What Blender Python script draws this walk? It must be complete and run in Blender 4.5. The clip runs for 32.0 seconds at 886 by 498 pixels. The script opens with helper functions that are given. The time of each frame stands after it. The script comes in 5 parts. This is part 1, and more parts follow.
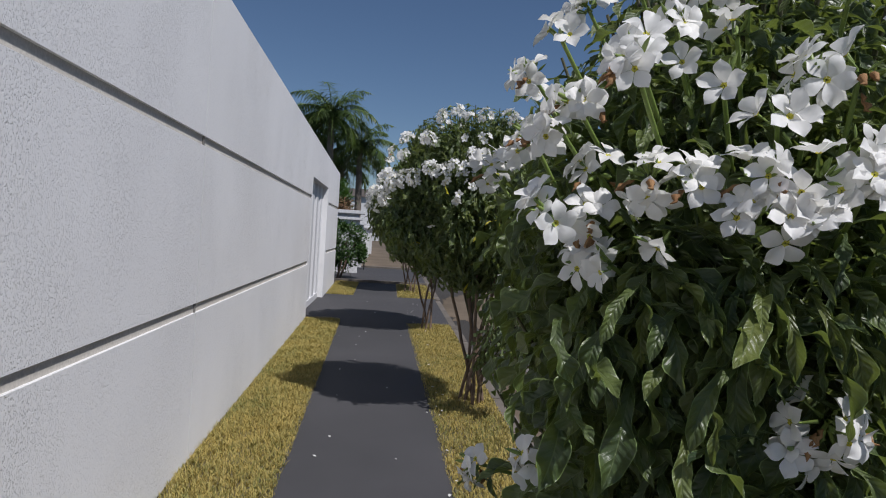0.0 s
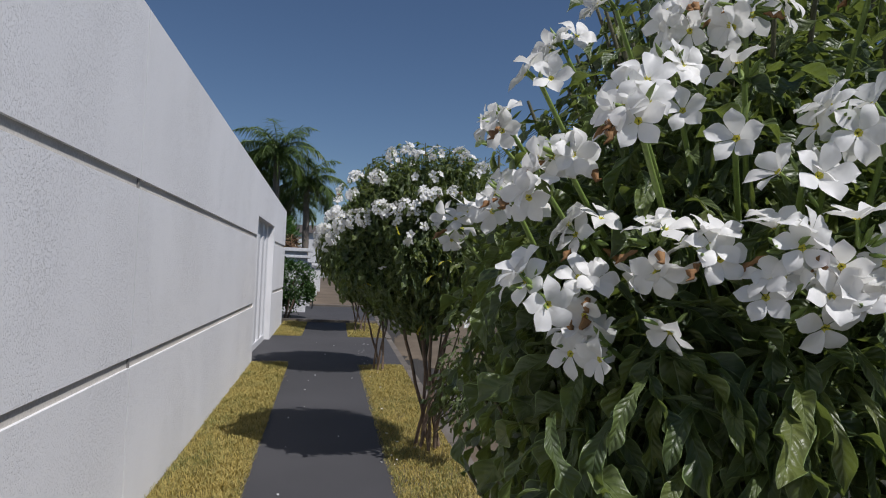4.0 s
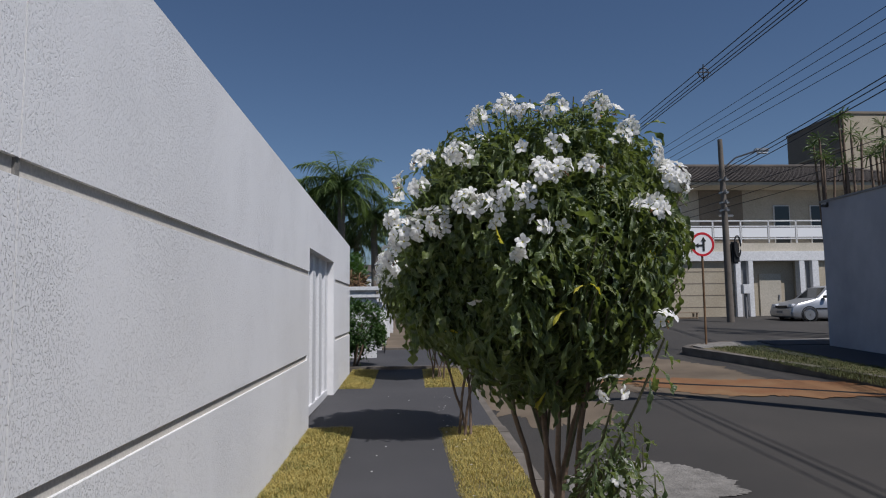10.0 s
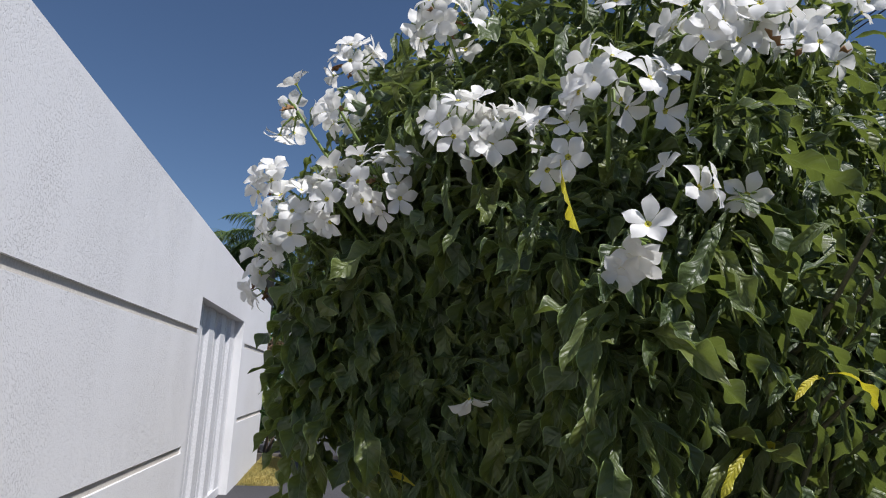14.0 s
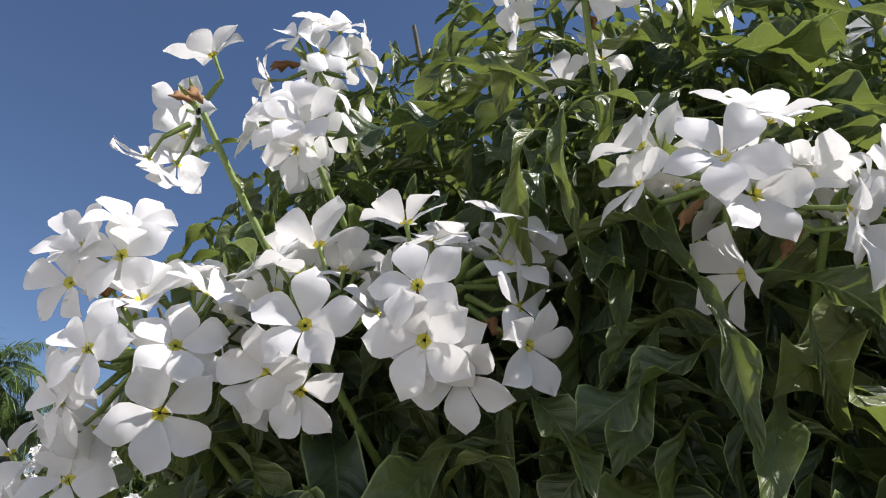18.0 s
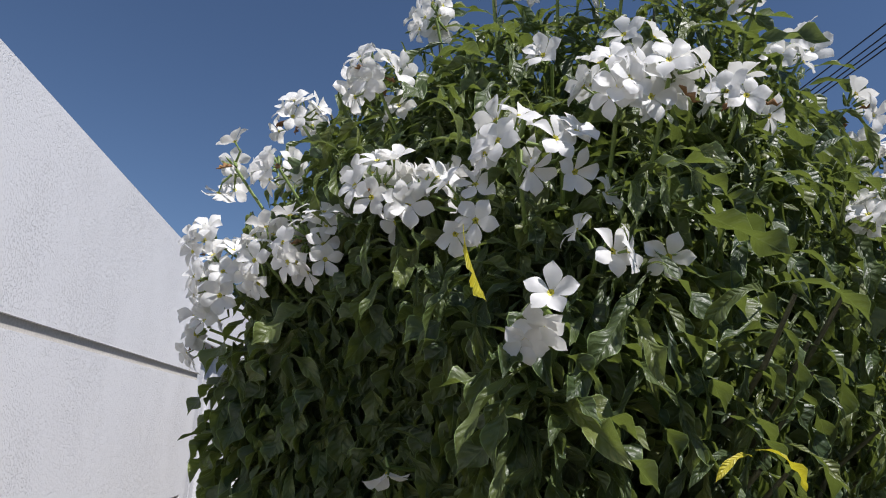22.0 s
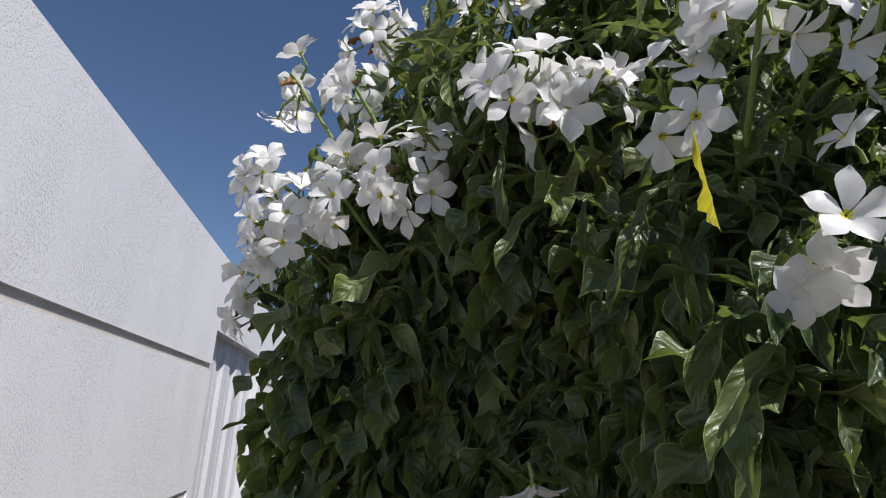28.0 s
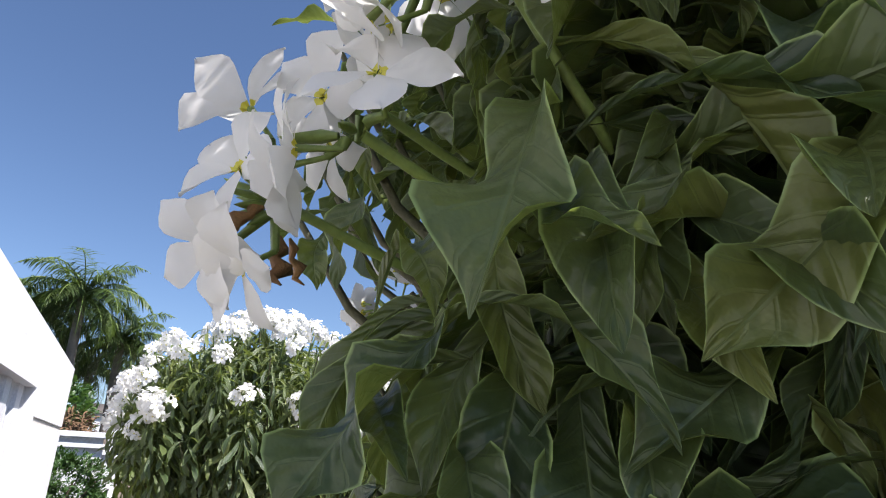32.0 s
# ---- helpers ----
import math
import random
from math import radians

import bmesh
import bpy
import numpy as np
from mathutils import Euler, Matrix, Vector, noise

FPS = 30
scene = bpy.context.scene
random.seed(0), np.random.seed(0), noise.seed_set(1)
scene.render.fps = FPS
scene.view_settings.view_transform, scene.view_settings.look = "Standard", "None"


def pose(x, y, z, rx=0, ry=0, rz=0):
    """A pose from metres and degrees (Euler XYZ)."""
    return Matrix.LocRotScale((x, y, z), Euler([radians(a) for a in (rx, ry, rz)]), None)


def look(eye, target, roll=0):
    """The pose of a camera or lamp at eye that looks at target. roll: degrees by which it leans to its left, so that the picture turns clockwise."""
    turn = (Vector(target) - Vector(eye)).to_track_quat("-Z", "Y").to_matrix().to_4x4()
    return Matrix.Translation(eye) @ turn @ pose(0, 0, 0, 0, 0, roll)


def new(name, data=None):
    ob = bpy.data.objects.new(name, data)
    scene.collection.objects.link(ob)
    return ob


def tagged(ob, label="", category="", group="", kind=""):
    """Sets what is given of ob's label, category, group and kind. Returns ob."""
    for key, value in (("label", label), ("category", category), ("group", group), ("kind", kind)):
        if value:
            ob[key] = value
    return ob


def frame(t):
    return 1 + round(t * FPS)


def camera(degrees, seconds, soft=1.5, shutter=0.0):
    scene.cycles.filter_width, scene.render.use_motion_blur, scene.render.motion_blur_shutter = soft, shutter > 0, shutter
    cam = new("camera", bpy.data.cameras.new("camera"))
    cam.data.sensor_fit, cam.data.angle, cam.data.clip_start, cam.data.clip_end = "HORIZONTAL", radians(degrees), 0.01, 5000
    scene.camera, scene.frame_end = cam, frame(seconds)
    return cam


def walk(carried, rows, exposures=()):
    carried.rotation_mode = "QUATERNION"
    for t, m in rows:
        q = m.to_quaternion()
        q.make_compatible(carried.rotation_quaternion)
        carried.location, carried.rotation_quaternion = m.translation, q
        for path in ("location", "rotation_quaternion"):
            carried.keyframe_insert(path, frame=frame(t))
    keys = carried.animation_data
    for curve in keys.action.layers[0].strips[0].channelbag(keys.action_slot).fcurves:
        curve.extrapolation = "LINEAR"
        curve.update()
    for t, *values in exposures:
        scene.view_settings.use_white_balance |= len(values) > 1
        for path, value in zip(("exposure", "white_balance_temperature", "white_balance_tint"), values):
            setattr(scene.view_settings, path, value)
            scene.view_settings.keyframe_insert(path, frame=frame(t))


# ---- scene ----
cam = camera(68.0, 32.0, soft=1.1)
PATH = [
    (0, (0.129, 0.619, 1.282), (0.303, 2.611, 1.245), 3.6),
    (0.5, (0.135, 0.557, 1.298), (0.346, 2.546, 1.301), 2.6),
    (1, (0.118, 0.56, 1.308), (0.307, 2.551, 1.337), 1.7),
    (1.5, (0.125, 0.541, 1.305), (0.317, 2.532, 1.338), 2.5),
    (2, (0.13, 0.542, 1.308), (0.34, 2.53, 1.34), 3.2),
    (2.5, (0.122, 0.623, 1.305), (0.402, 2.603, 1.367), 3.1),
    (4.5, (0.12, 0.839, 1.34), (0.442, 2.811, 1.424), 2.3),
    (5, (0.143, 0.97, 1.335), (0.369, 2.954, 1.444), 1.6),
    (5.5, (0.162, 1.121, 1.339), (0.305, 3.114, 1.425), 3.1),
    (6, (0.076, 1.203, 1.31), (0.237, 3.194, 1.413), 1.3),
    (6.5, (0.041, 1.34, 1.328), (0.388, 3.305, 1.452), 2.1),
    (7, (0.088, 1.492, 1.34), (0.227, 3.48, 1.516), 2.3),
    (7.5, (0.115, 1.729, 1.338), (0.058, 3.725, 1.458), 2.8),
    (8, (0.068, 1.861, 1.34), (0.134, 3.851, 1.523), -0.3),
    (8.5, (0.055, 2.074, 1.326), (0.147, 4.066, 1.472), 0.5),
    (9, (0.134, 2.296, 1.334), (0.135, 4.287, 1.522), 2.3),
    (9.5, (0.177, 2.549, 1.325), (0.189, 4.543, 1.486), 1.4),
    (10, (0.18, 2.828, 1.338), (0.283, 4.818, 1.515), -0.6),
    (10.5, (0.254, 3.13, 1.324), (0.268, 5.112, 1.59), 0.9),
    (11, (0.315, 3.362, 1.331), (0.333, 5.353, 1.518), 2.2),
    (11.5, (0.293, 3.593, 1.352), (0.425, 5.57, 1.627), 2.0),
    (12, (0.279, 3.82, 1.336), (0.454, 5.799, 1.566), 0.7),
    (12.5, (0.301, 4.103, 1.336), (0.385, 6.084, 1.598), 1.6),
    (13, (0.273, 4.361, 1.339), (0.418, 6.339, 1.597), 2.4),
    (13.5, (0.237, 4.573, 1.37), (0.556, 6.525, 1.663), 0.7),
    (14, (0.276, 4.765, 1.389), (0.548, 6.704, 1.797), 2.6),
    (14.5, (0.312, 4.943, 1.433), (0.517, 6.888, 1.853), 4.3),
    (15, (0.261, 5.075, 1.483), (0.659, 6.949, 2.056), 3.2),
    (15.5, (0.193, 5.214, 1.511), (0.731, 7.036, 2.135), 3.5),
    (17.5, (0.097, 5.57, 1.571), (1.057, 7.095, 2.438), 3.0),
    (18, (0.106, 5.558, 1.577), (0.959, 7.137, 2.461), 2.9),
    (18.5, (0.134, 5.511, 1.56), (0.906, 7.147, 2.412), 0.9),
    (19, (0.233, 5.404, 1.524), (0.621, 7.216, 2.279), 2.6),
    (19.5, (0.295, 5.265, 1.501), (0.596, 7.116, 2.198), 2.0),
    (20, (0.314, 5.143, 1.471), (0.591, 7.049, 2.011), 3.3),
    (20.5, (0.37, 5.031, 1.482), (0.561, 6.937, 2.057), 2.7),
    (21, (0.434, 4.93, 1.462), (0.527, 6.85, 2.013), 4.2),
    (21.5, (0.46, 4.859, 1.459), (0.561, 6.775, 2.021), 3.7),
    (22, (0.434, 4.773, 1.445), (0.644, 6.694, 1.961), 2.4),
    (22.5, (0.393, 4.671, 1.428), (0.676, 6.6, 1.87), 2.1),
    (23, (0.402, 4.608, 1.426), (0.719, 6.518, 1.927), 1.4),
    (23.5, (0.392, 4.559, 1.419), (0.711, 6.461, 1.949), 1.3),
    (24, (0.372, 4.561, 1.427), (0.672, 6.451, 2.009), 0.9),
    (24.5, (0.363, 4.562, 1.428), (0.694, 6.451, 1.997), 1.1),
    (26.5, (0.409, 4.775, 1.429), (0.627, 6.677, 2.009), 2.8),
    (27, (0.419, 4.854, 1.431), (0.565, 6.767, 1.997), 5.0),
    (27.5, (0.381, 4.931, 1.415), (0.508, 6.861, 1.924), 5.6),
    (28, (0.294, 5.098, 1.425), (0.483, 7.02, 1.944), 4.2),
    (28.5, (0.191, 5.242, 1.419), (0.502, 7.174, 1.832), 4.0),
    (29, (0.16, 5.359, 1.416), (0.492, 7.279, 1.866), 4.1),
    (29.5, (0.161, 5.538, 1.427), (0.465, 7.436, 1.981), 4.3),
    (30, (0.152, 5.648, 1.441), (0.49, 7.541, 1.988), 4.4),
    (30.5, (0.104, 5.73, 1.435), (0.535, 7.586, 2.042), 4.0),
    (31, (0.067, 5.822, 1.457), (0.623, 7.624, 2.123), 1.2),
    (31.5, (0.05, 5.867, 1.459), (0.638, 7.664, 2.112), 1.3),
    (32, (0.052, 5.863, 1.463), (0.779, 7.61, 2.11), 2.8),
]
walk(cam, [(t, look(eye, target, roll)) for t, eye, target, roll in PATH],
     exposures=[(t, e, k, tint) for t, e, k, tint in ((0.0, 0.12, 6350, 13), (5.0, 0.12, 6350, 13), (7.0, 0.17, 6350, 13), (8.0, 0.08, 6350, 13), (9.0, 0.1, 6350, 13), (12.0, 0.2, 6350, 13), (13.0, 0.3, 6350, 13), (14.0, 0.5, 6350, 13), (15.0, 0.55, 6350, 13), (17.5, 0.92, 6500, 16), (18.0, 0.92, 6500, 16), (19.0, 0.88, 6500, 16), (20.0, 0.65, 6450, 15), (21.0, 0.55, 6400, 14), (23.0, 0.55, 6400, 14), (27.0, 0.5, 6400, 14), (29.5, 0.62, 6450, 15), (30.3, 1.05, 6450, 14), (31.0, 1.15, 6450, 15), (32.0, 1.48, 6450, 16))])

# ---- world and sun ----
SUN_WAY = Vector((0.46, -0.51, 1.0)).normalized()
world = bpy.data.worlds.new("sky")
scene.world = world
world.use_nodes = True
wn = world.node_tree.nodes
sky = wn.new("ShaderNodeTexSky")
sky.sky_type, sky.sun_disc = "NISHITA", False
sky.sun_elevation = math.asin(SUN_WAY.z)
sky.sun_rotation = math.atan2(SUN_WAY.x, SUN_WAY.y)
sky.air_density, sky.dust_density, sky.ozone_density = 1.0, 0.05, 5.5
wn["Background"].inputs["Strength"].default_value = 0.053
world.node_tree.links.new(sky.outputs[0], wn["Background"].inputs["Color"])
sun = new("sun", bpy.data.lights.new("sun", "SUN"))
sun.data.energy, sun.data.angle, sun.data.color = 3.7, radians(0.53), (1.0, 0.98, 0.95)
sun.matrix_world = look(SUN_WAY * 50, (0, 0, 0))

# ---- materials ----
R = random.Random(7)


class Mat:
    """A node material under construction."""

    def __init__(self, name, rough=0.7, metal=0.0):
        self.m = bpy.data.materials.new(name)
        self.m.use_nodes = True
        self.n, self.l = self.m.node_tree.nodes, self.m.node_tree.links
        self.b = self.n["Principled BSDF"]
        self.b.inputs["Roughness"].default_value = rough
        self.b.inputs["Metallic"].default_value = metal
        tc = self.n.new("ShaderNodeTexCoord")
        self.pos = tc.outputs["Object"]
        geo = self.n.new("ShaderNodeNewGeometry")
        self.world = geo.outputs["Position"]
        self.island = geo.outputs["Random Per Island"]
        self.rand = self.n.new("ShaderNodeObjectInfo").outputs["Random"]
        self.uv = tc.outputs["UV"]

    def stretch(self, src, scale):
        mp = self.n.new("ShaderNodeMapping")
        self.l.new(src, mp.inputs["Vector"])
        mp.inputs["Scale"].default_value = scale
        return mp.outputs[0]

    def noise(self, src, scale, detail=4.0, rough=0.55):
        t = self.n.new("ShaderNodeTexNoise")
        self.l.new(src, t.inputs["Vector"])
        t.inputs["Scale"].default_value, t.inputs["Detail"].default_value, t.inputs["Roughness"].default_value = scale, detail, rough
        return t.outputs["Fac"]

    def voronoi(self, src, scale, out="Distance"):
        t = self.n.new("ShaderNodeTexVoronoi")
        self.l.new(src, t.inputs["Vector"])
        t.inputs["Scale"].default_value = scale
        return t.outputs[out]

    def ramp(self, src, *stops):
        r = self.n.new("ShaderNodeValToRGB")
        self.l.new(src, r.inputs[0])
        e = r.color_ramp.elements
        while len(e) < len(stops):
            e.new(0.5)
        for el, (p, c) in zip(e, stops):
            el.position = p
            el.color = (*c, 1) if hasattr(c, "__len__") else (c, c, c, 1)
        return r.outputs[0]

    def math(self, op, a, b):
        m = self.n.new("ShaderNodeMath")
        m.operation = op
        for i, v in enumerate((a, b)):
            if isinstance(v, (int, float)):
                m.inputs[i].default_value = v
            else:
                self.l.new(v, m.inputs[i])
        return m.outputs[0]

    def mix(self, fac, a, b, blend="MIX"):
        m = self.n.new("ShaderNodeMix")
        m.data_type, m.blend_type = "RGBA", blend
        for i, v in ((0, fac), (6, a), (7, b)):
            if isinstance(v, (int, float)):
                m.inputs[i].default_value = v
            elif isinstance(v, tuple):
                m.inputs[i].default_value = (*v, 1)
            else:
                self.l.new(v, m.inputs[i])
        return m.outputs[2]

    def color(self, src):
        if isinstance(src, tuple):
            self.b.inputs["Base Color"].default_value = (*src, 1)
        else:
            self.l.new(src, self.b.inputs["Base Color"])
        return self

    def roughness(self, src):
        self.l.new(src, self.b.inputs["Roughness"])
        return self

    def bump(self, src, strength, dist=0.01):
        b = self.n.new("ShaderNodeBump")
        b.inputs["Strength"].default_value, b.inputs["Distance"].default_value = strength, dist
        self.l.new(src, b.inputs["Height"])
        self.l.new(b.outputs[0], self.b.inputs["Normal"])
        return self

    def translucent(self, fac, color):
        t = self.n.new("ShaderNodeBsdfTranslucent")
        if isinstance(color, tuple):
            t.inputs["Color"].default_value = (*color, 1)
        else:
            self.l.new(color, t.inputs["Color"])
        m = self.n.new("ShaderNodeMixShader")
        m.inputs[0].default_value = fac
        self.l.new(self.b.outputs[0], m.inputs[1])
        self.l.new(t.outputs[0], m.inputs[2])
        self.l.new(m.outputs[0], self.n["Material Output"].inputs["Surface"])
        return self


def speckled(name, dark, light, scale, rough=0.8, bump=0.2, fine=None, metal=0.0, dist=0.004):
    """Two-scale mottled surface: broad stains and fine grain."""
    m = Mat(name, rough, metal)
    broad = m.noise(m.world, scale, 5)
    grain = m.noise(m.world, fine or scale * 22, 3)
    c = m.ramp(broad, (0.3, dark), (0.7, light))
    g = m.ramp(grain, (0.25, 0.72), (0.75, 1.0))
    m.color(m.mix(1.0, c, g, "MULTIPLY"))
    if bump:
        m.bump(grain, bump, dist)
    return m.m


def stucco(name, base, stain, drips=True):
    """White textured render: pits and vertical runs, faint dirt."""
    m = Mat(name, 0.85)
    pits = m.ramp(m.noise(m.stretch(m.world, (1, 1, 0.45)), 170, 2, 0.5), (0.55, 0.0), (0.66, 1.0))
    where = m.ramp(m.noise(m.stretch(m.world, (1, 1, 0.6)), 1.3, 4), (0.40, 0.25), (0.66, 0.9))
    fine = m.noise(m.world, 260, 2)
    dirt = m.ramp(m.noise(m.stretch(m.world, (1, 1, 0.7)), 1.1, 6, 0.62), (0.35, stain), (0.62, base))
    # the shade inside the pits is mixed into the colour, besides the bump
    pit_shade = m.math("MULTIPLY", m.math("MULTIPLY", pits, where), 0.24)
    m.color(m.mix(pit_shade, dirt, (base[0] * 0.5, base[1] * 0.49, base[2] * 0.47)))
    h = m.math("ADD", m.math("MULTIPLY", m.math("MULTIPLY", pits, where), -1.0), m.math("MULTIPLY", fine, 0.07))
    m.bump(h, 0.9 if drips else 0.3, 0.0045)
    return m.m


WHITE_RENDER = stucco("white_render", (0.80, 0.795, 0.795), (0.765, 0.76, 0.76))
GREY_RENDER = stucco("grey_render", (0.42, 0.42, 0.45), (0.33, 0.33, 0.36))
GROOVE = speckled("groove_paint", (0.58, 0.54, 0.48), (0.66, 0.62, 0.56), 3, 0.85)
GATE_WHITE = speckled("gate_white", (0.74, 0.74, 0.75), (0.80, 0.80, 0.81), 2, 0.45, 0.05)
CRACK = speckled("joint_shadow", (0.16, 0.15, 0.14), (0.26, 0.25, 0.23), 9, 0.9)


def asphalt(name, lo, hi, speck, scale=0.55):
    m = Mat(name, 0.86)
    broad = m.noise(m.world, scale, 6, 0.6)
    grain = m.noise(m.world, 150, 2)
    stones = m.ramp(m.voronoi(m.world, 210), (0.12, 1.0), (0.24, 0.0))
    c = m.ramp(broad, (0.32, lo), (0.68, hi))
    c = m.mix(m.math("MULTIPLY", stones, m.ramp(grain, (0.5, 0.0), (0.62, 0.7))), c, speck)
    m.color(c)
    m.bump(m.math("ADD", grain, m.math("MULTIPLY", stones, 0.6)), 0.45, 0.004)
    return m.m


PATH_MAT = asphalt("path_asphalt", (0.040, 0.039, 0.042), (0.058, 0.056, 0.060), (0.10, 0.10, 0.10))
ROAD_MAT = asphalt("road_asphalt", (0.030, 0.027, 0.024), (0.050, 0.044, 0.038), (0.10, 0.09, 0.08), 0.3)
KERB_MAT = speckled("kerb_concrete", (0.10, 0.085, 0.07), (0.20, 0.175, 0.15), 2.5, 0.9, 0.5)
CONCRETE = speckled("pale_concrete", (0.15, 0.14, 0.125), (0.29, 0.27, 0.245), 7.0, 0.9, 0.9, 45, dist=0.02)
SOIL = speckled("dry_soil", (0.10, 0.085, 0.045), (0.17, 0.14, 0.07), 5, 0.95, 0.6)
DIRT = speckled("orange_dirt", (0.20, 0.075, 0.025), (0.25, 0.145, 0.065), 1.1, 0.95, 0.6, 60)
SAND = speckled("pale_dust", (0.10, 0.075, 0.05), (0.19, 0.145, 0.10), 0.9, 0.95, 0.4, 60)


def grass_mat(name, dry, green):
    m = Mat(name, 0.6)
    patch = m.noise(m.world, 2.2, 5, 0.6)
    f = m.math("ADD", m.math("MULTIPLY", m.island, 0.5), m.math("MULTIPLY", patch, 0.75))
    c = m.ramp(f, (0.30, green), (0.58, dry), (0.85, (dry[0] * 1.25, dry[1] * 1.15, dry[2] * 1.1)))
    m.color(c)
    m.translucent(0.25, c)
    return m.m


GRASS = grass_mat("dry_lawn", (0.40, 0.33, 0.10), (0.17, 0.19, 0.05))
GREEN_GRASS = grass_mat("green_lawn", (0.10, 0.115, 0.035), (0.045, 0.07, 0.02))


def leaf_mat(name, dark, light, vein, glossy=0.32, trans=0.22):
    """Leaf with a paler midrib and side veins; the UV runs along and across the blade."""
    m = Mat(name, glossy)
    sep = m.n.new("ShaderNodeSeparateXYZ")
    m.l.new(m.uv, sep.inputs[0])
    s, u = sep.outputs[0], sep.outputs[1]
    au = m.math("ABSOLUTE", m.math("SUBTRACT", u, 0.5), 0)
    rib = m.ramp(au, (0.0, 1.0), (0.035, 0.0))
    wave = m.math("SINE", m.math("MULTIPLY", m.math("SUBTRACT", s, m.math("ADD", m.math("MULTIPLY", au, 0.22), m.math("MULTIPLY", m.noise(m.world, 25, 1), 0.05))), 82.0), 0)
    side = m.ramp(wave, (0.88, 0.0), (0.99, 0.18))
    v = m.math("MAXIMUM", rib, side)
    tone = m.math("FRACT", m.math("ADD", m.island, m.math("MULTIPLY", m.rand, 3.7)), 0)
    c = m.ramp(tone, (0.0, dark), (0.75, light), (1.0, (light[0] * 1.5, light[1] * 1.3, light[2])))
    blotch = m.ramp(m.noise(m.world, 30, 3), (0.3, 0.8), (0.7, 1.1))
    c = m.mix(1.0, c, blotch, "MULTIPLY")
    c = m.mix(m.math("MULTIPLY", v, 0.7), c, vein)
    edge = m.ramp(au, (0.462, 0.0), (0.49, 0.9))
    c = m.mix(edge, c, (vein[0] * 1.7, vein[1] * 1.8, vein[2] * 1.5))
    m.color(c)
    m.bump(m.math("ADD", m.math("SUBTRACT", m.math("MULTIPLY", wave, 0.4), v), m.math("MULTIPLY", m.noise(m.world, 160, 2), 0.9)), 0.5, 0.003)
    m.translucent(trans, (light[0] * 3.0, light[1] * 2.9, light[2] * 1.6))
    return m.m


LEAF = leaf_mat("shrub_leaf", (0.034, 0.060, 0.026), (0.096, 0.128, 0.042), (0.18, 0.23, 0.10), 0.40, 0.25)
YELLOW_LEAF = leaf_mat("yellowed_leaf", (0.38, 0.34, 0.02), (0.46, 0.42, 0.04), (0.5, 0.46, 0.1), 0.45)
HEDGE_LEAF = leaf_mat("hedge_leaf", (0.022, 0.055, 0.016), (0.05, 0.105, 0.028), (0.09, 0.16, 0.05), 0.35)
PALM_LEAF = leaf_mat("palm_leaf", (0.030, 0.055, 0.016), (0.065, 0.105, 0.032), (0.13, 0.18, 0.07), 0.4, 0.2)
STEM = speckled("green_stem", (0.16, 0.24, 0.05), (0.24, 0.32, 0.08), 14, 0.45, 0.1)
BARK = speckled("shrub_bark", (0.12, 0.082, 0.058), (0.24, 0.17, 0.12), 9, 0.9, 0.6, 120)
PALM_BARK = speckled("palm_bark", (0.14, 0.12, 0.10), (0.26, 0.22, 0.18), 4, 0.9, 0.8, 40, dist=0.02)
TWIG = speckled("green_twig", (0.07, 0.075, 0.035), (0.14, 0.13, 0.07), 12, 0.7, 0.4)
DRY = speckled("withered_petal", (0.22, 0.10, 0.035), (0.36, 0.20, 0.08), 30, 0.8, 0.3)


def petal_mat():
    m = Mat("white_petal", 0.5)
    n = m.noise(m.world, 60, 3)
    m.color(m.ramp(n, (0.3, (0.84, 0.83, 0.80)), (0.7, (0.90, 0.89, 0.87))))
    m.translucent(0.36, (0.90, 0.89, 0.85))
    return m.m


PETAL = petal_mat()
FLOWER_EYE = Mat("yellow_eye", 0.5).color((0.66, 0.62, 0.08)).translucent(0.2, (0.7, 0.55, 0.05)).m
BEIGE = speckled("beige_paint", (0.40, 0.34, 0.25), (0.47, 0.41, 0.31), 0.7, 0.85, 0.1)
# taupe paint of the house; also the shade coloured onto the block's side
BEIGE_DARK = speckled("taupe_paint_and_shade", (0.20, 0.165, 0.13), (0.25, 0.21, 0.165), 0.7, 0.85, 0.1)
CREAM = speckled("cream_paint", (0.46, 0.42, 0.34), (0.55, 0.50, 0.42), 0.8, 0.85, 0.1)
HOUSE_WHITE = speckled("house_white", (0.72, 0.72, 0.72), (0.80, 0.80, 0.80), 0.8, 0.8, 0.1)
GREY_PAINT = speckled("grey_paint", (0.22, 0.22, 0.22), (0.32, 0.32, 0.32), 2, 0.8, 0.1)
ROOF = speckled("roof_tile", (0.075, 0.063, 0.055), (0.12, 0.10, 0.085), 1.5, 0.85, 0.3)
CABLE = Mat("cable_black", 0.6).color((0.015, 0.015, 0.017)).m
POLE_MAT = speckled("pole_concrete", (0.13, 0.11, 0.09), (0.21, 0.18, 0.15), 3, 0.85, 0.3)
STEEL = speckled("galvanised_steel", (0.35, 0.35, 0.36), (0.48, 0.48, 0.49), 6, 0.4, 0.05, metal=0.8)
RED = Mat("sign_red", 0.4).color((0.55, 0.02, 0.03)).m
SIGN_WHITE = Mat("sign_white", 0.4).color((0.78, 0.78, 0.78)).m
BLACK = Mat("matt_black", 0.5).color((0.015, 0.015, 0.015)).m
WOOD = speckled("weathered_wood", (0.20, 0.14, 0.09), (0.32, 0.24, 0.16), 8, 0.85, 0.4, 90)
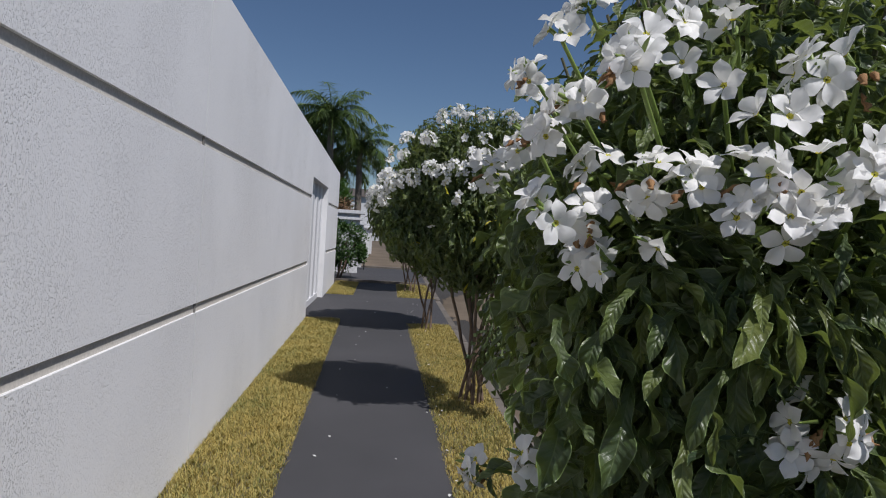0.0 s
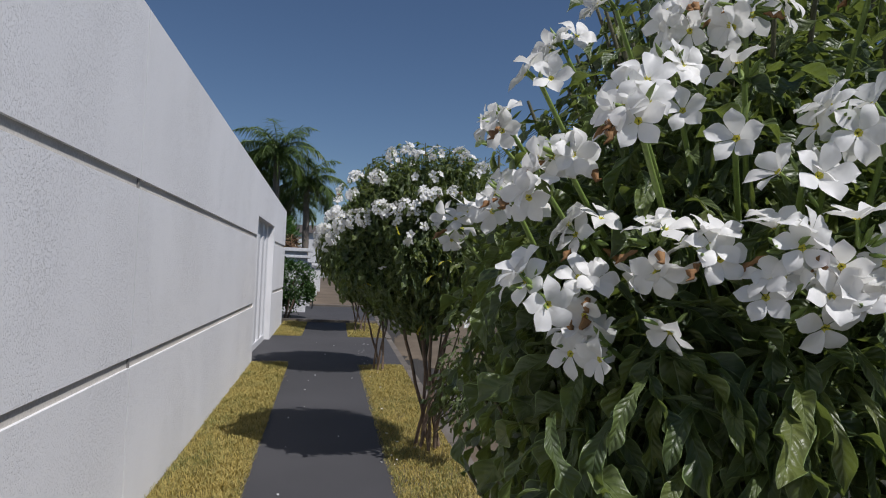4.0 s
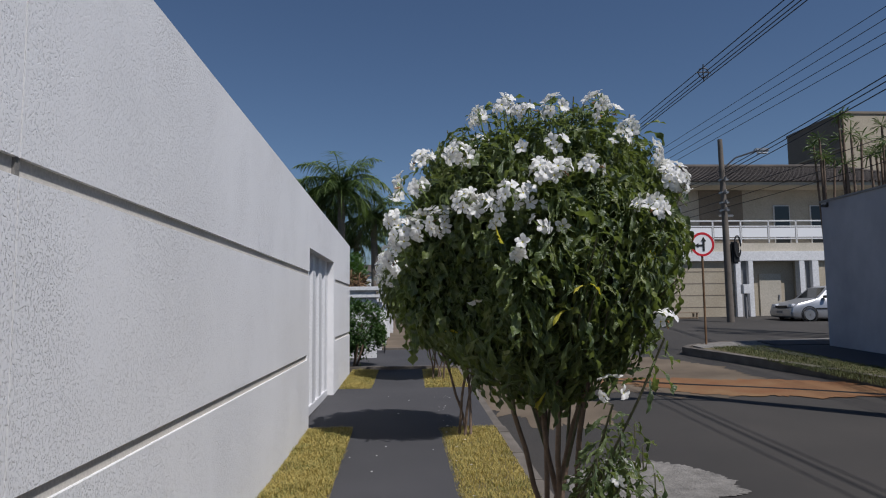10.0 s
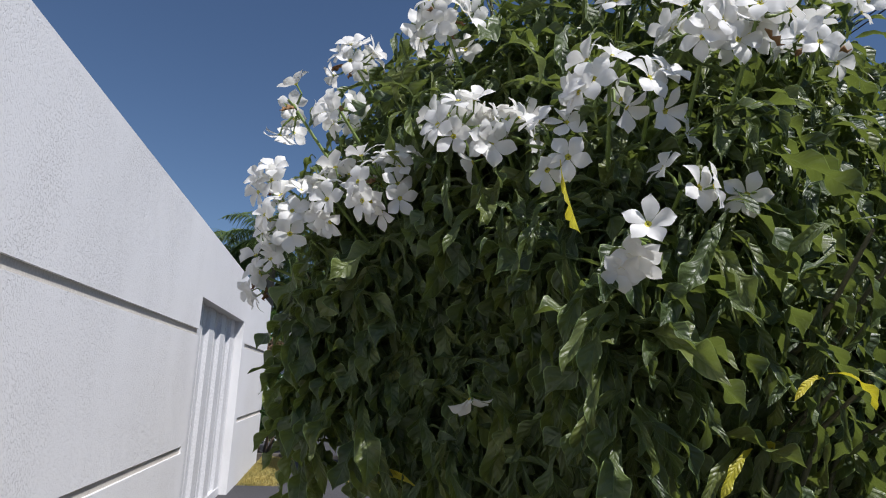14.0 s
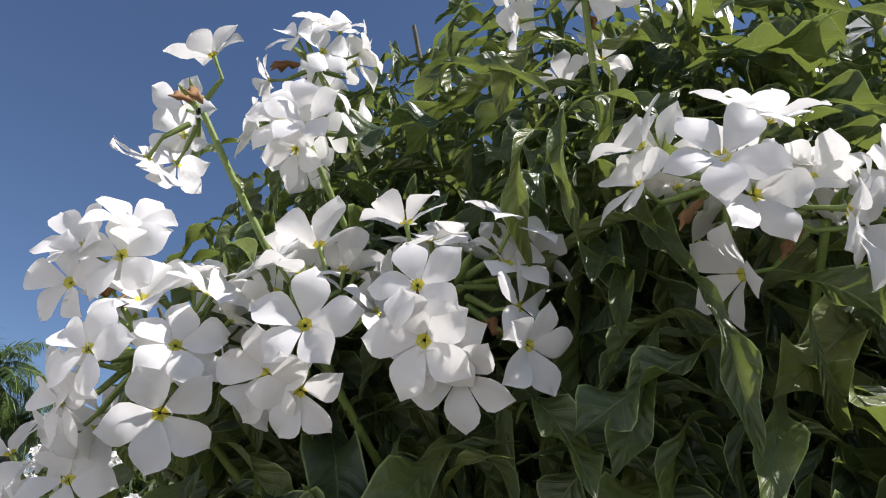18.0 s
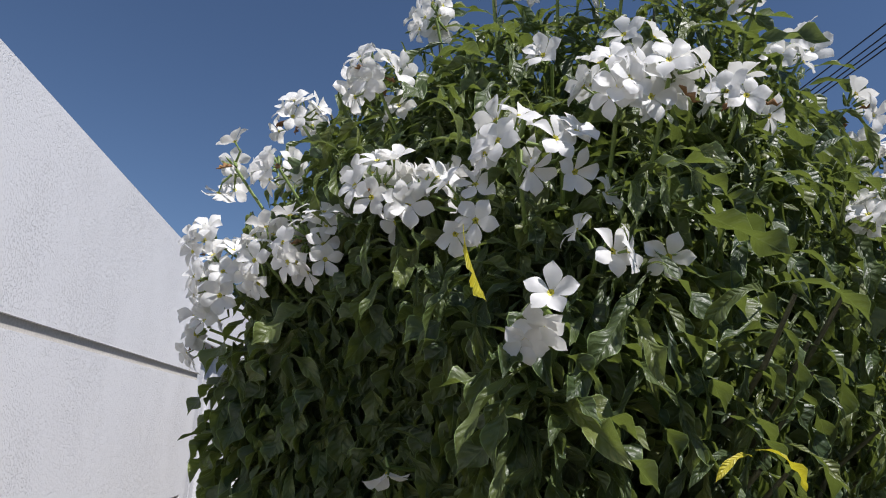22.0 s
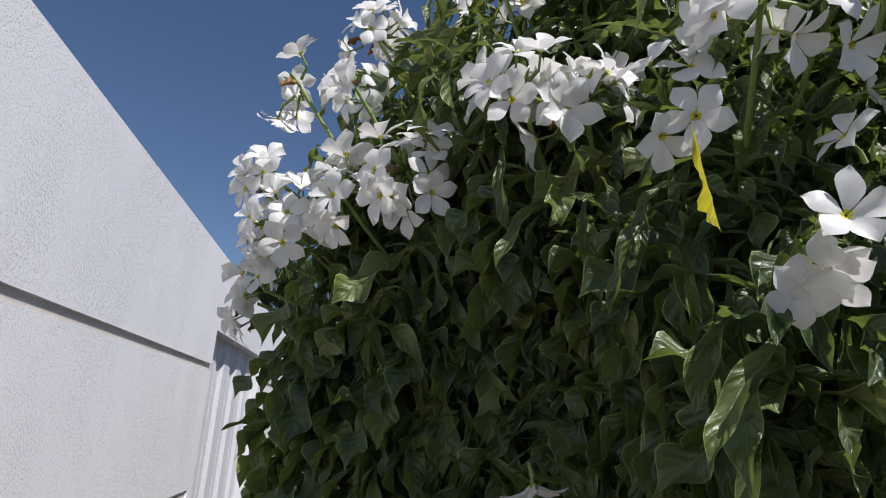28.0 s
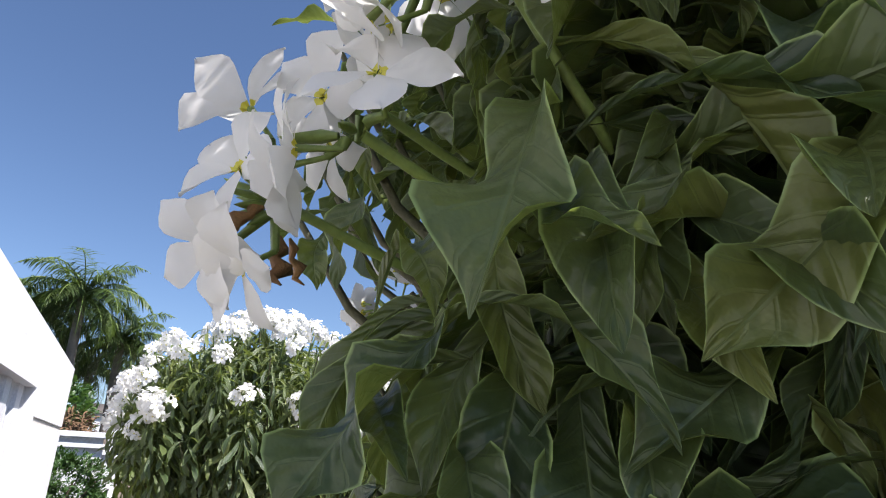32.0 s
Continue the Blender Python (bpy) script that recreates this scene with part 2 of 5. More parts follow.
SILVER = speckled("silver_paint", (0.50, 0.51, 0.53), (0.56, 0.57, 0.59), 1.0, 0.28, 0.0, metal=0.55)
RUBBER = Mat("tyre_rubber", 0.8).color((0.022, 0.022, 0.023)).m
GLASS_DARK = Mat("window_glass", 0.06).color((0.02, 0.023, 0.026)).m
LAMP_GLASS = Mat("lamp_lens", 0.15).color((0.7, 0.72, 0.75)).m
RUST = speckled("withered_fronds", (0.14, 0.075, 0.035), (0.25, 0.15, 0.08), 3, 0.9, 0.4)


# ---- mesh helpers ----
def obj(name, verts, faces, mats, parent=None, uv=None, idx=None, label="", smooth=False):
    """One mesh object from plain arrays."""
    me = bpy.data.meshes.new(name)
    me.from_pydata([tuple(v) for v in verts], [], [tuple(f) for f in faces])
    for m in mats if isinstance(mats, (list, tuple)) else [mats]:
        me.materials.append(m)
    if idx is not None:
        me.polygons.foreach_set("material_index", idx)
    if smooth:
        me.polygons.foreach_set("use_smooth", [True] * len(me.polygons))
    if uv is not None:
        me.uv_layers.new(name="uv").data.foreach_set("uv", np.asarray(uv, np.float32).ravel())
    ob = new(name, me)
    if parent:
        ob.parent = parent
    if label:
        ob["label"] = label
    return ob


def quads_mesh(name, V, F, mats, UV=None, idx=None, smooth=True):
    """A big mesh of quads straight from numpy arrays."""
    me = bpy.data.meshes.new(name)
    me.vertices.add(len(V))
    me.vertices.foreach_set("co", np.asarray(V, np.float32).ravel())
    k = F.shape[1]
    me.loops.add(F.size)
    me.loops.foreach_set("vertex_index", F.astype(np.int32).ravel())
    me.polygons.add(len(F))
    me.polygons.foreach_set("loop_start", np.arange(0, F.size, k, dtype=np.int32))
    me.polygons.foreach_set("loop_total", np.full(len(F), k, np.int32))
    if idx is not None:
        me.polygons.foreach_set("material_index", np.asarray(idx, np.int32))
    me.polygons.foreach_set("use_smooth", np.full(len(F), smooth))
    for m in mats if isinstance(mats, (list, tuple)) else [mats]:
        me.materials.append(m)
    if UV is not None:
        me.uv_layers.new(name="uv").data.foreach_set("uv", UV.astype(np.float32).ravel())
    me.update(calc_edges=True)
    return me


def part(name, bm, material, parent, label=""):
    """Links a bmesh as one mesh object under a thing or a part."""
    me = bpy.data.meshes.new(name)
    bm.to_mesh(me)
    bm.free()
    for m in material if isinstance(material, (list, tuple)) else [material]:
        me.materials.append(m)
    ob = new(name, me)
    if parent is not None:
        ob.parent = parent
    if label:
        ob["label"] = label
    return ob


def box(bm, x0, x1, y0, y1, z0, z1, bevel=0.0, mat=0):
    r = bmesh.ops.create_cube(bm, size=1, matrix=Matrix.Translation(((x0 + x1) / 2, (y0 + y1) / 2, (z0 + z1) / 2)) @ Matrix.Diagonal((x1 - x0, y1 - y0, z1 - z0, 1)))
    vs = r["verts"]
    if bevel:
        es = list({e for v in vs for e in v.link_edges})
        r2 = bmesh.ops.bevel(bm, geom=es, offset=bevel, segments=2, affect="EDGES")
        vs = r2["verts"]
    if mat:
        for f in {f for v in vs for f in v.link_faces}:
            f.material_index = mat
    return vs


def boxed(name, x0, x1, y0, y1, z0, z1, material, parent=None, bevel=0.0, label=""):
    bm = bmesh.new()
    box(bm, x0, x1, y0, y1, z0, z1, bevel)
    return part(name, bm, material, parent, label)


def prism(name, outline, y0, y1, material, parent=None, bevel=0.0, label=""):
    """An x-z outline drawn out along y."""
    bm = bmesh.new()
    vs = [bm.verts.new((x, y0, z)) for x, z in outline]
    f = bm.faces.new(vs)
    r = bmesh.ops.extrude_face_region(bm, geom=[f])
    bmesh.ops.translate(bm, vec=(0, y1 - y0, 0), verts=[v for v in r["geom"] if isinstance(v, bmesh.types.BMVert)])
    bmesh.ops.recalc_face_normals(bm, faces=bm.faces)
    if bevel:
        bmesh.ops.bevel(bm, geom=list(bm.edges), offset=bevel, segments=2, affect="EDGES")
    return part(name, bm, material, parent, label)


def tube_arrays(points, radii, sides=8):
    """Rings along a line, as vertex and quad arrays."""
    P = np.array(points, float)
    V, F = [], []
    for i, p in enumerate(P):
        d = P[min(i + 1, len(P) - 1)] - P[max(i - 1, 0)]
        d /= np.linalg.norm(d) + 1e-9
        a = np.cross(d, (0.31, 0.87, 0.37))
        a /= np.linalg.norm(a)
        b = np.cross(d, a)
        for k in range(sides):
            w = 2 * math.pi * k / sides
            V.append(p + radii[i] * (math.cos(w) * a + math.sin(w) * b))
    for i in range(len(P) - 1):
        for k in range(sides):
            F.append((i * sides + k, i * sides + (k + 1) % sides, (i + 1) * sides + (k + 1) % sides, (i + 1) * sides + k))
    return np.array(V), np.array(F)


def tube(name, points, radii, material, parent=None, sides=8, label=""):
    V, F = tube_arrays(points, radii if hasattr(radii, "__len__") else [radii] * len(points), sides)
    ob = new(name, quads_mesh(name, V, F, material))
    if parent is not None:
        ob.parent = parent
    if label:
        ob["label"] = label
    return ob


def empty(name, at=(0, 0, 0), label="", category="", group=""):
    e = new(name)
    e.empty_display_size = 0.1
    e.location = at
    return tagged(e, label, category, group)


def gz(y):
    """Level of the pavement that is walked, which climbs a little along the wall."""
    return 0.022 * (max(-20.0, min(y, 40.0)) - 16.5)


def height(x, y):
    """The road, and the far side of the street, which climbs gently away."""
    return gz(y) - 0.09 + 0.0195 * max(0.0, min(y, 60) - 2) * min(1.0, max(0.0, (x - 1.3) / 6))

# ---- ground, road, pavements ----
def lattice(xs, ys, z, name, material, kind="structure"):
    V = [(x, y, z(x, y)) for y in ys for x in xs]
    n = len(xs)
    F = [(j * n + i, j * n + i + 1, (j + 1) * n + i + 1, (j + 1) * n + i) for j in range(len(ys) - 1) for i in range(n - 1)]
    return tagged(obj(name, V, F, material, smooth=True), kind=kind)


gx = [-900, -300, -100, -40, -12, -6, -3, -1.3, 0, 1.3] + [1.3 + 0.5 * i for i in range(1, 17)] + [10, 12, 15, 20, 30, 50, 100, 300, 900]
gy = [-300, -100, -30, -10, -4, 0] + [2 + i for i in range(0, 40)] + [45, 50, 55, 60, 80, 110, 160, 300, 700, 1500]
lattice(gx, gy, lambda x, y: height(x, y), "ground", ROAD_MAT)


def strip(name, x0, x1, y0, y1, lift, material, rough=0.0, step=0.12, seed=1, deep=0.3, skew=(0.0, 0.0)):
    """A slab on the pavement's slope, whose long edges may waver."""
    rr = random.Random(seed)
    n = max(2, int((y1 - y0) / step))
    V, F = [], []
    for i in range(n + 1):
        y = y0 + (y1 - y0) * i / n
        a, b, z = x0 + skew[0] * (y - 5) + rr.uniform(-rough, rough), x1 + skew[1] * (y - 5) + rr.uniform(-rough, rough), gz(y) + lift
        V += [(a, y, z), (b, y, z), (a, y, z - deep), (b, y, z - deep)]
    for i in range(n):
        k, q = 4 * i, 4 * i + 4
        F += [(k, k + 1, q + 1, q), (k + 2, k, q, q + 2), (k + 1, k + 3, q + 3, q + 1)]
    F += [(0, 2, 3, 1), (4 * n, 4 * n + 1, 4 * n + 3, 4 * n + 2)]
    return tagged(obj(name, V, F, material), kind="structure")


strip("pavement_path", -0.462, 0.645, -6, 11.0, 0, PATH_MAT, 0.014, 0.09, 3, skew=(-0.013, -0.015))
strip("pavement_drive", -1.3, 1.22, 11.0, 14.4, 0, PATH_MAT, 0, 1)
strip("pavement_far_path", -0.51, 0.45, 14.4, 17.2, 0, PATH_MAT, 0.014, 0.1, 4)
strip("pavement_cross", -4.5, 1.22, 17.32, 21.9, 0.02, PATH_MAT, 0, 1)
strip("pavement_beyond", -2.2, 1.22, 22.05, 60, 0.02, SAND, 0, 1)
strip("kerb_step", -4.5, 1.22, 17.2, 17.32, 0.06, KERB_MAT, 0, 0.06)
strip("kerb_step_far", -2.2, 1.22, 21.9, 22.05, 0.07, KERB_MAT, 0, 0.06)
for nm, a, b in (("kerb_near", -6, 11.0), ("kerb_far", 14.4, 40)):
    y = a
    while y < b - 0.3:
        strip(nm, 1.22, 1.34, y + 0.006, min(y + 0.98, b) - 0.006, R.uniform(-0.006, 0.006), KERB_MAT, 0.004, 0.3, int(y * 10) + 99)
        y += 0.98
strip("kerb_ramp", 1.22, 1.34, 11.0, 14.4, -0.03, KERB_MAT, 0, 1)
for nm, x0, x1, y0, y1 in (("soil_left", -1.06, -0.34, -6, 11.0), ("soil_right", 0.47, 1.22, -6, 11.0),
                           ("soil_left_far", -1.06, -0.49, 14.4, 17.2), ("soil_right_far", 0.43, 1.22, 14.4, 17.2)):
    strip(nm, x0, x1, y0, y1, -0.008, SOIL, 0, 1)


def lawn(name, x0, x1, y0, y1, z, count, material, label, tall=0.04, seed=1, rise=None, skew=(0.0, 0.0)):
    """Many bent blades in one mesh."""
    g = np.random.default_rng(seed)
    n = int(count)
    x = g.uniform(x0, x1, n)
    y = g.uniform(y0, y1, n)
    x = x + (y - 5) * (skew[0] + (skew[1] - skew[0]) * (x - x0) / (x1 - x0))
    zz = np.full(n, z) if rise is None else np.array([rise(a, b) for a, b in zip(x, y)]) + z
    edge = np.minimum(np.minimum(x - x0, x1 - x), 0.08) / 0.08
    clump = 0.55 + 0.45 * np.sin(x * 9.1 + np.sin(y * 5.3) * 2) * np.sin(y * 7.7 + x * 3)
    h = tall * g.uniform(0.45, 1.15, n) * (0.7 + 0.5 * clump) * (0.75 + 0.25 * edge)
    a = g.uniform(0, 2 * math.pi, n)
    lean = g.uniform(0.2, 1.1, n) * h
    wx, wy = np.cos(a) * 0.0028, np.sin(a) * 0.0028
    b = a + math.pi / 2 + g.uniform(-0.6, 0.6, n)
    lx, ly = np.cos(b) * lean, np.sin(b) * lean
    base = np.stack([x, y, zz], 1)
    V = np.empty((n, 5, 3))
    V[:, 0] = base + np.stack([-wx, -wy, 0 * x], 1)
    V[:, 1] = base + np.stack([wx, wy, 0 * x], 1)
    mid = base + np.stack([lx * 0.4, ly * 0.4, h * 0.65], 1)
    V[:, 2] = mid + np.stack([wx, wy, 0 * x], 1) * 0.9
    V[:, 3] = mid - np.stack([wx, wy, 0 * x], 1) * 0.9
    V[:, 4] = base + np.stack([lx, ly, h * 0.9], 1)
    k = np.arange(n)[:, None] * 5
    T = np.concatenate([k + np.array([[0, 1, 2]]), k + np.array([[0, 2, 3]]), k + np.array([[3, 2, 4]])], 0)
    me = quads_mesh(name, V.reshape(-1, 3), T, material, smooth=False)
    return tagged(new(name, me), label, "grass", kind="stuff")


dry = "short dry yellow-green lawn beside the dark footpath"
slope = lambda x, y: gz(y)
lawn("grass_left", -1.05, -0.435, 0.6, 11.02, -0.01, 56000, GRASS, dry, 0.055, 1, slope, (0.0, -0.013))
lawn("grass_right", 0.615, 1.22, 0.6, 11.0, -0.01, 46000, GRASS, dry, 0.045, 2, slope, (-0.015, 0.0))
lawn("grass_left_far", -1.05, -0.48, 14.38, 17.2, -0.01, 9000, GRASS, dry, 0.045, 3, slope)
lawn("grass_right_far", 0.44, 1.22, 14.4, 17.2, -0.01, 9000, GRASS, dry, 0.045, 4, slope)

# ---- wall along the footpath ----
WX = -1.06


def top_at(y):
    return 2.97 - 0.0205 * y


def slab(bm, y0, y1, z0, z1, x_face, thick=0.2):
    """A wall block; z1 None follows the sloping top."""
    t0, t1 = (top_at(y0), top_at(y1)) if z1 is None else (z1(y0), z1(y1)) if callable(z1) else (z1, z1)
    a0, a1 = (z0(y0), z0(y1)) if callable(z0) else (z0, z0)
    x0 = x_face - thick
    v = [bm.verts.new(p) for p in ((x0, y0, a0), (x_face, y0, a0), (x_face, y1, a1), (x0, y1, a1),
                                   (x0, y0, t0), (x_face, y0, t0), (x_face, y1, t1), (x0, y1, t1))]
    for f in ((0, 1, 5, 4), (1, 2, 6, 5), (2, 3, 7, 6), (3, 0, 4, 7), (4, 5, 6, 7), (3, 2, 1, 0)):
        bm.faces.new([v[i] for i in f])


DOOR0, DOOR1, WALL_END, JOINT = 11.08, 13.72, 16.59, 4.96
G_LO, G_UP, G_H = 0.675, 1.778, 0.062


def low_at(lift):
    """Level of the lower groove, which climbs slightly along the wall."""
    return lambda y: G_LO + 0.004 * y + lift


def up_at(lift):
    """Level of the upper groove, which falls slightly along the wall."""
    return lambda y: G_UP + 0.012 - 0.0045 * y + lift


bm = bmesh.new()
for y0, y1 in ((-6.0, JOINT - 0.0045), (JOINT + 0.0045, 10.93)):
    slab(bm, y0, y1, -0.5, low_at(0), WX)
    slab(bm, y0, y1, low_at(G_H), up_at(0), WX)
    slab(bm, y0, y1, up_at(G_H), None, WX)
slab(bm, 10.93, DOOR0, -0.5, up_at(0), WX)
slab(bm, 10.93, DOOR0, up_at(G_H), None, WX)
slab(bm, DOOR0, DOOR1, 2.1, None, WX)
slab(bm, DOOR1, 13.93, -0.5, None, WX)
slab(bm, 13.93, WALL_END, -0.5, 0.80, WX)
slab(bm, 13.93, WALL_END, 0.80 + G_H, G_UP - 0.01, WX)
slab(bm, 13.93, WALL_END, G_UP - 0.01 + G_H, None, WX)
wall_ob = tagged(part("wall_west", bm, WHITE_RENDER, None), kind="structure")
bm = bmesh.new()
for y0, y1, y2 in ((-6.0, JOINT - 0.014, JOINT - 0.014), (JOINT + 0.014, 11.0, DOOR0 - 0.004)):
    slab(bm, y0, y1, low_at(-0.02), low_at(G_H + 0.02), WX - 0.017, 0.14)
    slab(bm, y0, y2, up_at(-0.02), up_at(G_H + 0.02), WX - 0.018, 0.14)
slab(bm, 13.8, WALL_END - 0.004, 0.78, 0.80 + G_H + 0.02, WX - 0.017, 0.14)
slab(bm, 13.8, WALL_END - 0.004, G_UP - 0.03, G_UP + G_H + 0.01, WX - 0.017, 0.14)
tagged(part("trim_groove", bm, GROOVE, None), kind="structure")
bm = bmesh.new()
slab(bm, JOINT - 0.012, JOINT + 0.012, -0.1, 2.86, WX - 0.008, 0.15)
tagged(part("trim_joint", bm, CRACK, None), kind="structure")
# the yard wall behind closes the plot
tagged(boxed("wall_back", -9.0, WX - 0.2, -6.2, -6.0, -0.5, 3.0, WHITE_RENDER), kind="structure")
tagged(boxed("wall_side", -9.0, WX - 0.2, WALL_END - 0.2, WALL_END, -0.5, 2.6, WHITE_RENDER), kind="structure")


def street_gate():
    """Folded white sheet-metal gate set back in the opening."""
    g = empty("street_gate", (WX - 0.14, (DOOR0 + DOOR1) / 2, -0.1), "closed white folded-metal gate set into the white street wall", "gate")
    half = (DOOR1 - DOOR0) / 2
    n = 4
    w = 2 * half / n
    for i in range(n):
        y0 = -half + i * w
        prof = [(0.0, 0.01), (0.0, w * 0.42), (0.035, w * 0.5), (0.035, w * 0.9), (0.0, w - 0.01)]
        V, F = [], []
        for x, y in prof:
            V += [(x, y0 + y, 0.14), (x, y0 + y, 2.22), (x - 0.012, y0 + y, 0.14), (x - 0.012, y0 + y, 2.22)]
        for k in range(len(prof) - 1):
            a, b = 4 * k, 4 * k + 4
            F += [(a, b, b + 1, a + 1), (b + 2, a + 2, a + 3, b + 3), (a, a + 2, b + 2, b), (a + 1, b + 1, b + 3, a + 3)]
        obj("gate_panel", V, F, GATE_WHITE, g)
        boxed("gate_stile", 0.0, 0.03, y0 - 0.012, y0 + 0.012, 0.13, 2.2, GATE_WHITE, g, 0.003)
    boxed("gate_rail", -0.02, 0.045, -half + 0.004, half - 0.004, 0.02, 0.14, GATE_WHITE, g, 0.006)
    boxed("gate_side", -0.02, 0.04, half - 0.05, half - 0.004, 0.14, 2.2, GATE_WHITE, g, 0.004)
    boxed("gate_side", -0.02, 0.04, -half + 0.004, -half + 0.05, 0.14, 2.2, GATE_WHITE, g, 0.004)
    return g


street_gate()

# ---- leaves and flowers ----
def leaf_shape(rows=9, cols=4, bend=1.0, twist=0.0, wave=0.1, fold=0.35, slim=1.0, kind="spoon"):
    """A blade of length 1 along +y, upper side +z, drooping by bend radians."""
    if kind == "spoon":
        prof = ((0, 0.012), (0.10, 0.015), (0.18, 0.030), (0.28, 0.050), (0.40, 0.060), (0.49, 0.072), (0.56, 0.090), (0.62, 0.108), (0.68, 0.119), (0.74, 0.118), (0.80, 0.104), (0.86, 0.082), (0.91, 0.054), (0.96, 0.024), (1.0, 0.002))
    else:
        prof = ((0, 0.02), (0.1, 0.06), (0.3, 0.17), (0.5, 0.22), (0.7, 0.19), (0.88, 0.1), (1.0, 0.004))
    xs, ws = zip(*prof)
    V, UV = [], []
    y = z = last = 0.0
    for i in range(rows + 1):
        s = 1 - (1 - i / rows) ** 1.45 if kind == "spoon" else i / rows
        ang = 0.3 - bend * (1 - (1 - s) ** 1.7)
        if i:
            y += math.cos(ang) * (s - last)
            z += math.sin(ang) * (s - last)
        last = s
        w = float(np.interp(s, xs, ws)) * slim * (1 + 0.11 * math.sin(s * 21 + bend * 5))
        for j in range(cols + 1):
            u = 2 * j / cols - 1
            lift = fold * abs(u) * w + wave * 0.75 * w * abs(u) ** 1.5 * math.sin(s * 17 + bend * 7 + (1.9 if u > 0 else 0))
            tw = twist * s
            px, pz = u * w, lift
            qx, qz = px * math.cos(tw) - pz * math.sin(tw), px * math.sin(tw) + pz * math.cos(tw)
            V.append((qx + 0.045 * math.sin(4.2 * s + bend * 3), y - qz * math.sin(ang), z + qz * math.cos(ang)))
            UV.append((s, j / cols))
    F = [(i * (cols + 1) + j, i * (cols + 1) + j + 1, (i + 1) * (cols + 1) + j + 1, (i + 1) * (cols + 1) + j) for i in range(rows) for j in range(cols)]
    return np.array(V), np.array(F), np.array(UV)


# bend, twist, wave, fold, width: the first four hang, the others arch over
SHAPES = ((0.7, 0.3, 0.9, 0.4, 1.12), (1.0, -0.5, 1.05, 0.6, 0.95), (0.5, 0.7, 0.95, 0.35, 1.25), (0.9, -0.9, 1.0, 0.8, 0.8),
          (1.7, 0.5, 0.95, 0.55, 0.78), (2.2, -0.7, 0.9, 0.75, 0.6), (2.0, 1.1, 1.0, 0.5, 0.9), (2.7, 0.6, 0.9, 0.85, 0.52), (1.4, -0.4, 0.9, 0.7, 0.66))
LEAVES_FINE = [leaf_shape(22, 6, b, t, w, f, k) for b, t, w, f, k in SHAPES]
LEAVES = [leaf_shape(13, 2, b, t, w, f, k) for b, t, w, f, k in SHAPES]
LEAVES_LOW = [leaf_shape(6, 2, b, t, 0.2, 0.4, 0.85) for b, t in ((0.6, 0.3), (0.9, -0.4), (1.9, 0.6), (2.2, -0.3))]
OVALS = [leaf_shape(5, 2, b, t, 0.2, 0.3, 1.0, "oval") for b, t in ((0.5, 0.2), (0.9, -0.3), (0.3, 0.4))]


def baked(name, variants, places, material):
    """Joins placed copies of the variants into one mesh. places: (variant, 3x3 axes times size, origin)."""
    Vs, Fs, Us, off = [], [], [], 0
    by = {}
    for v, A, o in places:
        by.setdefault(v, []).append((A, o))
    for v, items in by.items():
        V, F, UV = variants[v]
        A = np.array([a for a, _ in items])
        O = np.array([o for _, o in items])
        W = np.einsum("nij,kj->nki", A, V) + O[:, None, :]
        n = len(items)
        Vs.append(W.reshape(-1, 3))
        Fs.append((F[None] + (np.arange(n) * len(V))[:, None, None]).reshape(-1, 4) + off)
        Us.append(np.tile(UV[F.ravel()], (n, 1)))
        off += n * len(V)
    return quads_mesh(name, np.concatenate(Vs), np.concatenate(Fs), material, np.concatenate(Us))


def axes(d, up, size):
    """Columns: across, along d, and the upper side nearest to up."""
    d = d / (np.linalg.norm(d) + 1e-9)
    z = up - d * np.dot(up, d)
    z /= np.linalg.norm(z) + 1e-9
    return np.stack([np.cross(d, z), d, z], 1) * size


def flower_shape(open_=1.0, spin=0.0, across=4, seed=1):
    """Five broad overlapping petals on a slim tube, facing +z; the throat is yellow. Radius about 1."""
    V, F, I = [], [], []
    rr = random.Random(seed)
    prof = ((0.03, 0.02), (0.13, 0.085), (0.30, 0.215), (0.50, 0.335), (0.65, 0.37), (0.78, 0.325), (0.89, 0.215), (0.98, 0.095), (1.06, 0.01))
    for p in range(5):
        a = 2 * math.pi * p / 5 + spin + rr.uniform(-0.08, 0.08)
        long = rr.uniform(0.92, 1.08)
        curl = rr.uniform(-0.1, 0.75)
        rim = rr.uniform(-0.25, 0.45)
        ca, sa = math.cos(a), math.sin(a)
        k = len(V)
        for i, (r, w) in enumerate(prof):
            cup = 0.75 * r * (1.25 - open_) + 0.10 * math.sin(r * 2.6) - curl * max(0.0, r - 0.5) ** 2
            for c in range(across + 1):
                j = 2 * c / across - 1
                uu = j * w + 0.10 * r * r
                zz = cup + 0.20 * j * w + rim * w * j * j + 0.025 * math.sin(9 * r + 3 * j + p)
                V.append((r * long * ca - uu * sa, r * long * sa + uu * ca, zz))
        for i in range(len(prof) - 1):
            for c in range(across):
                b = k + (across + 1) * i + c
                F.append((b, b + 1, b + across + 2, b + across + 1))
                I.append(1 if i == 0 else 0)
    k = len(V)
    for zz, rr_ in ((0.03, 0.07), (-0.25, 0.05), (-0.62, 0.045)):
        for j in range(5):
            a = 2 * math.pi * j / 5
            V.append((rr_ * math.cos(a), rr_ * math.sin(a), zz))
    for i in range(2):
        for j in range(5):
            F.append((k + 5 * i + j, k + 5 * i + (j + 1) % 5, k + 5 * i + 5 + (j + 1) % 5, k + 5 * i + 5 + j))
            I.append(2)
    return np.array(V), np.array(F), np.array(I)


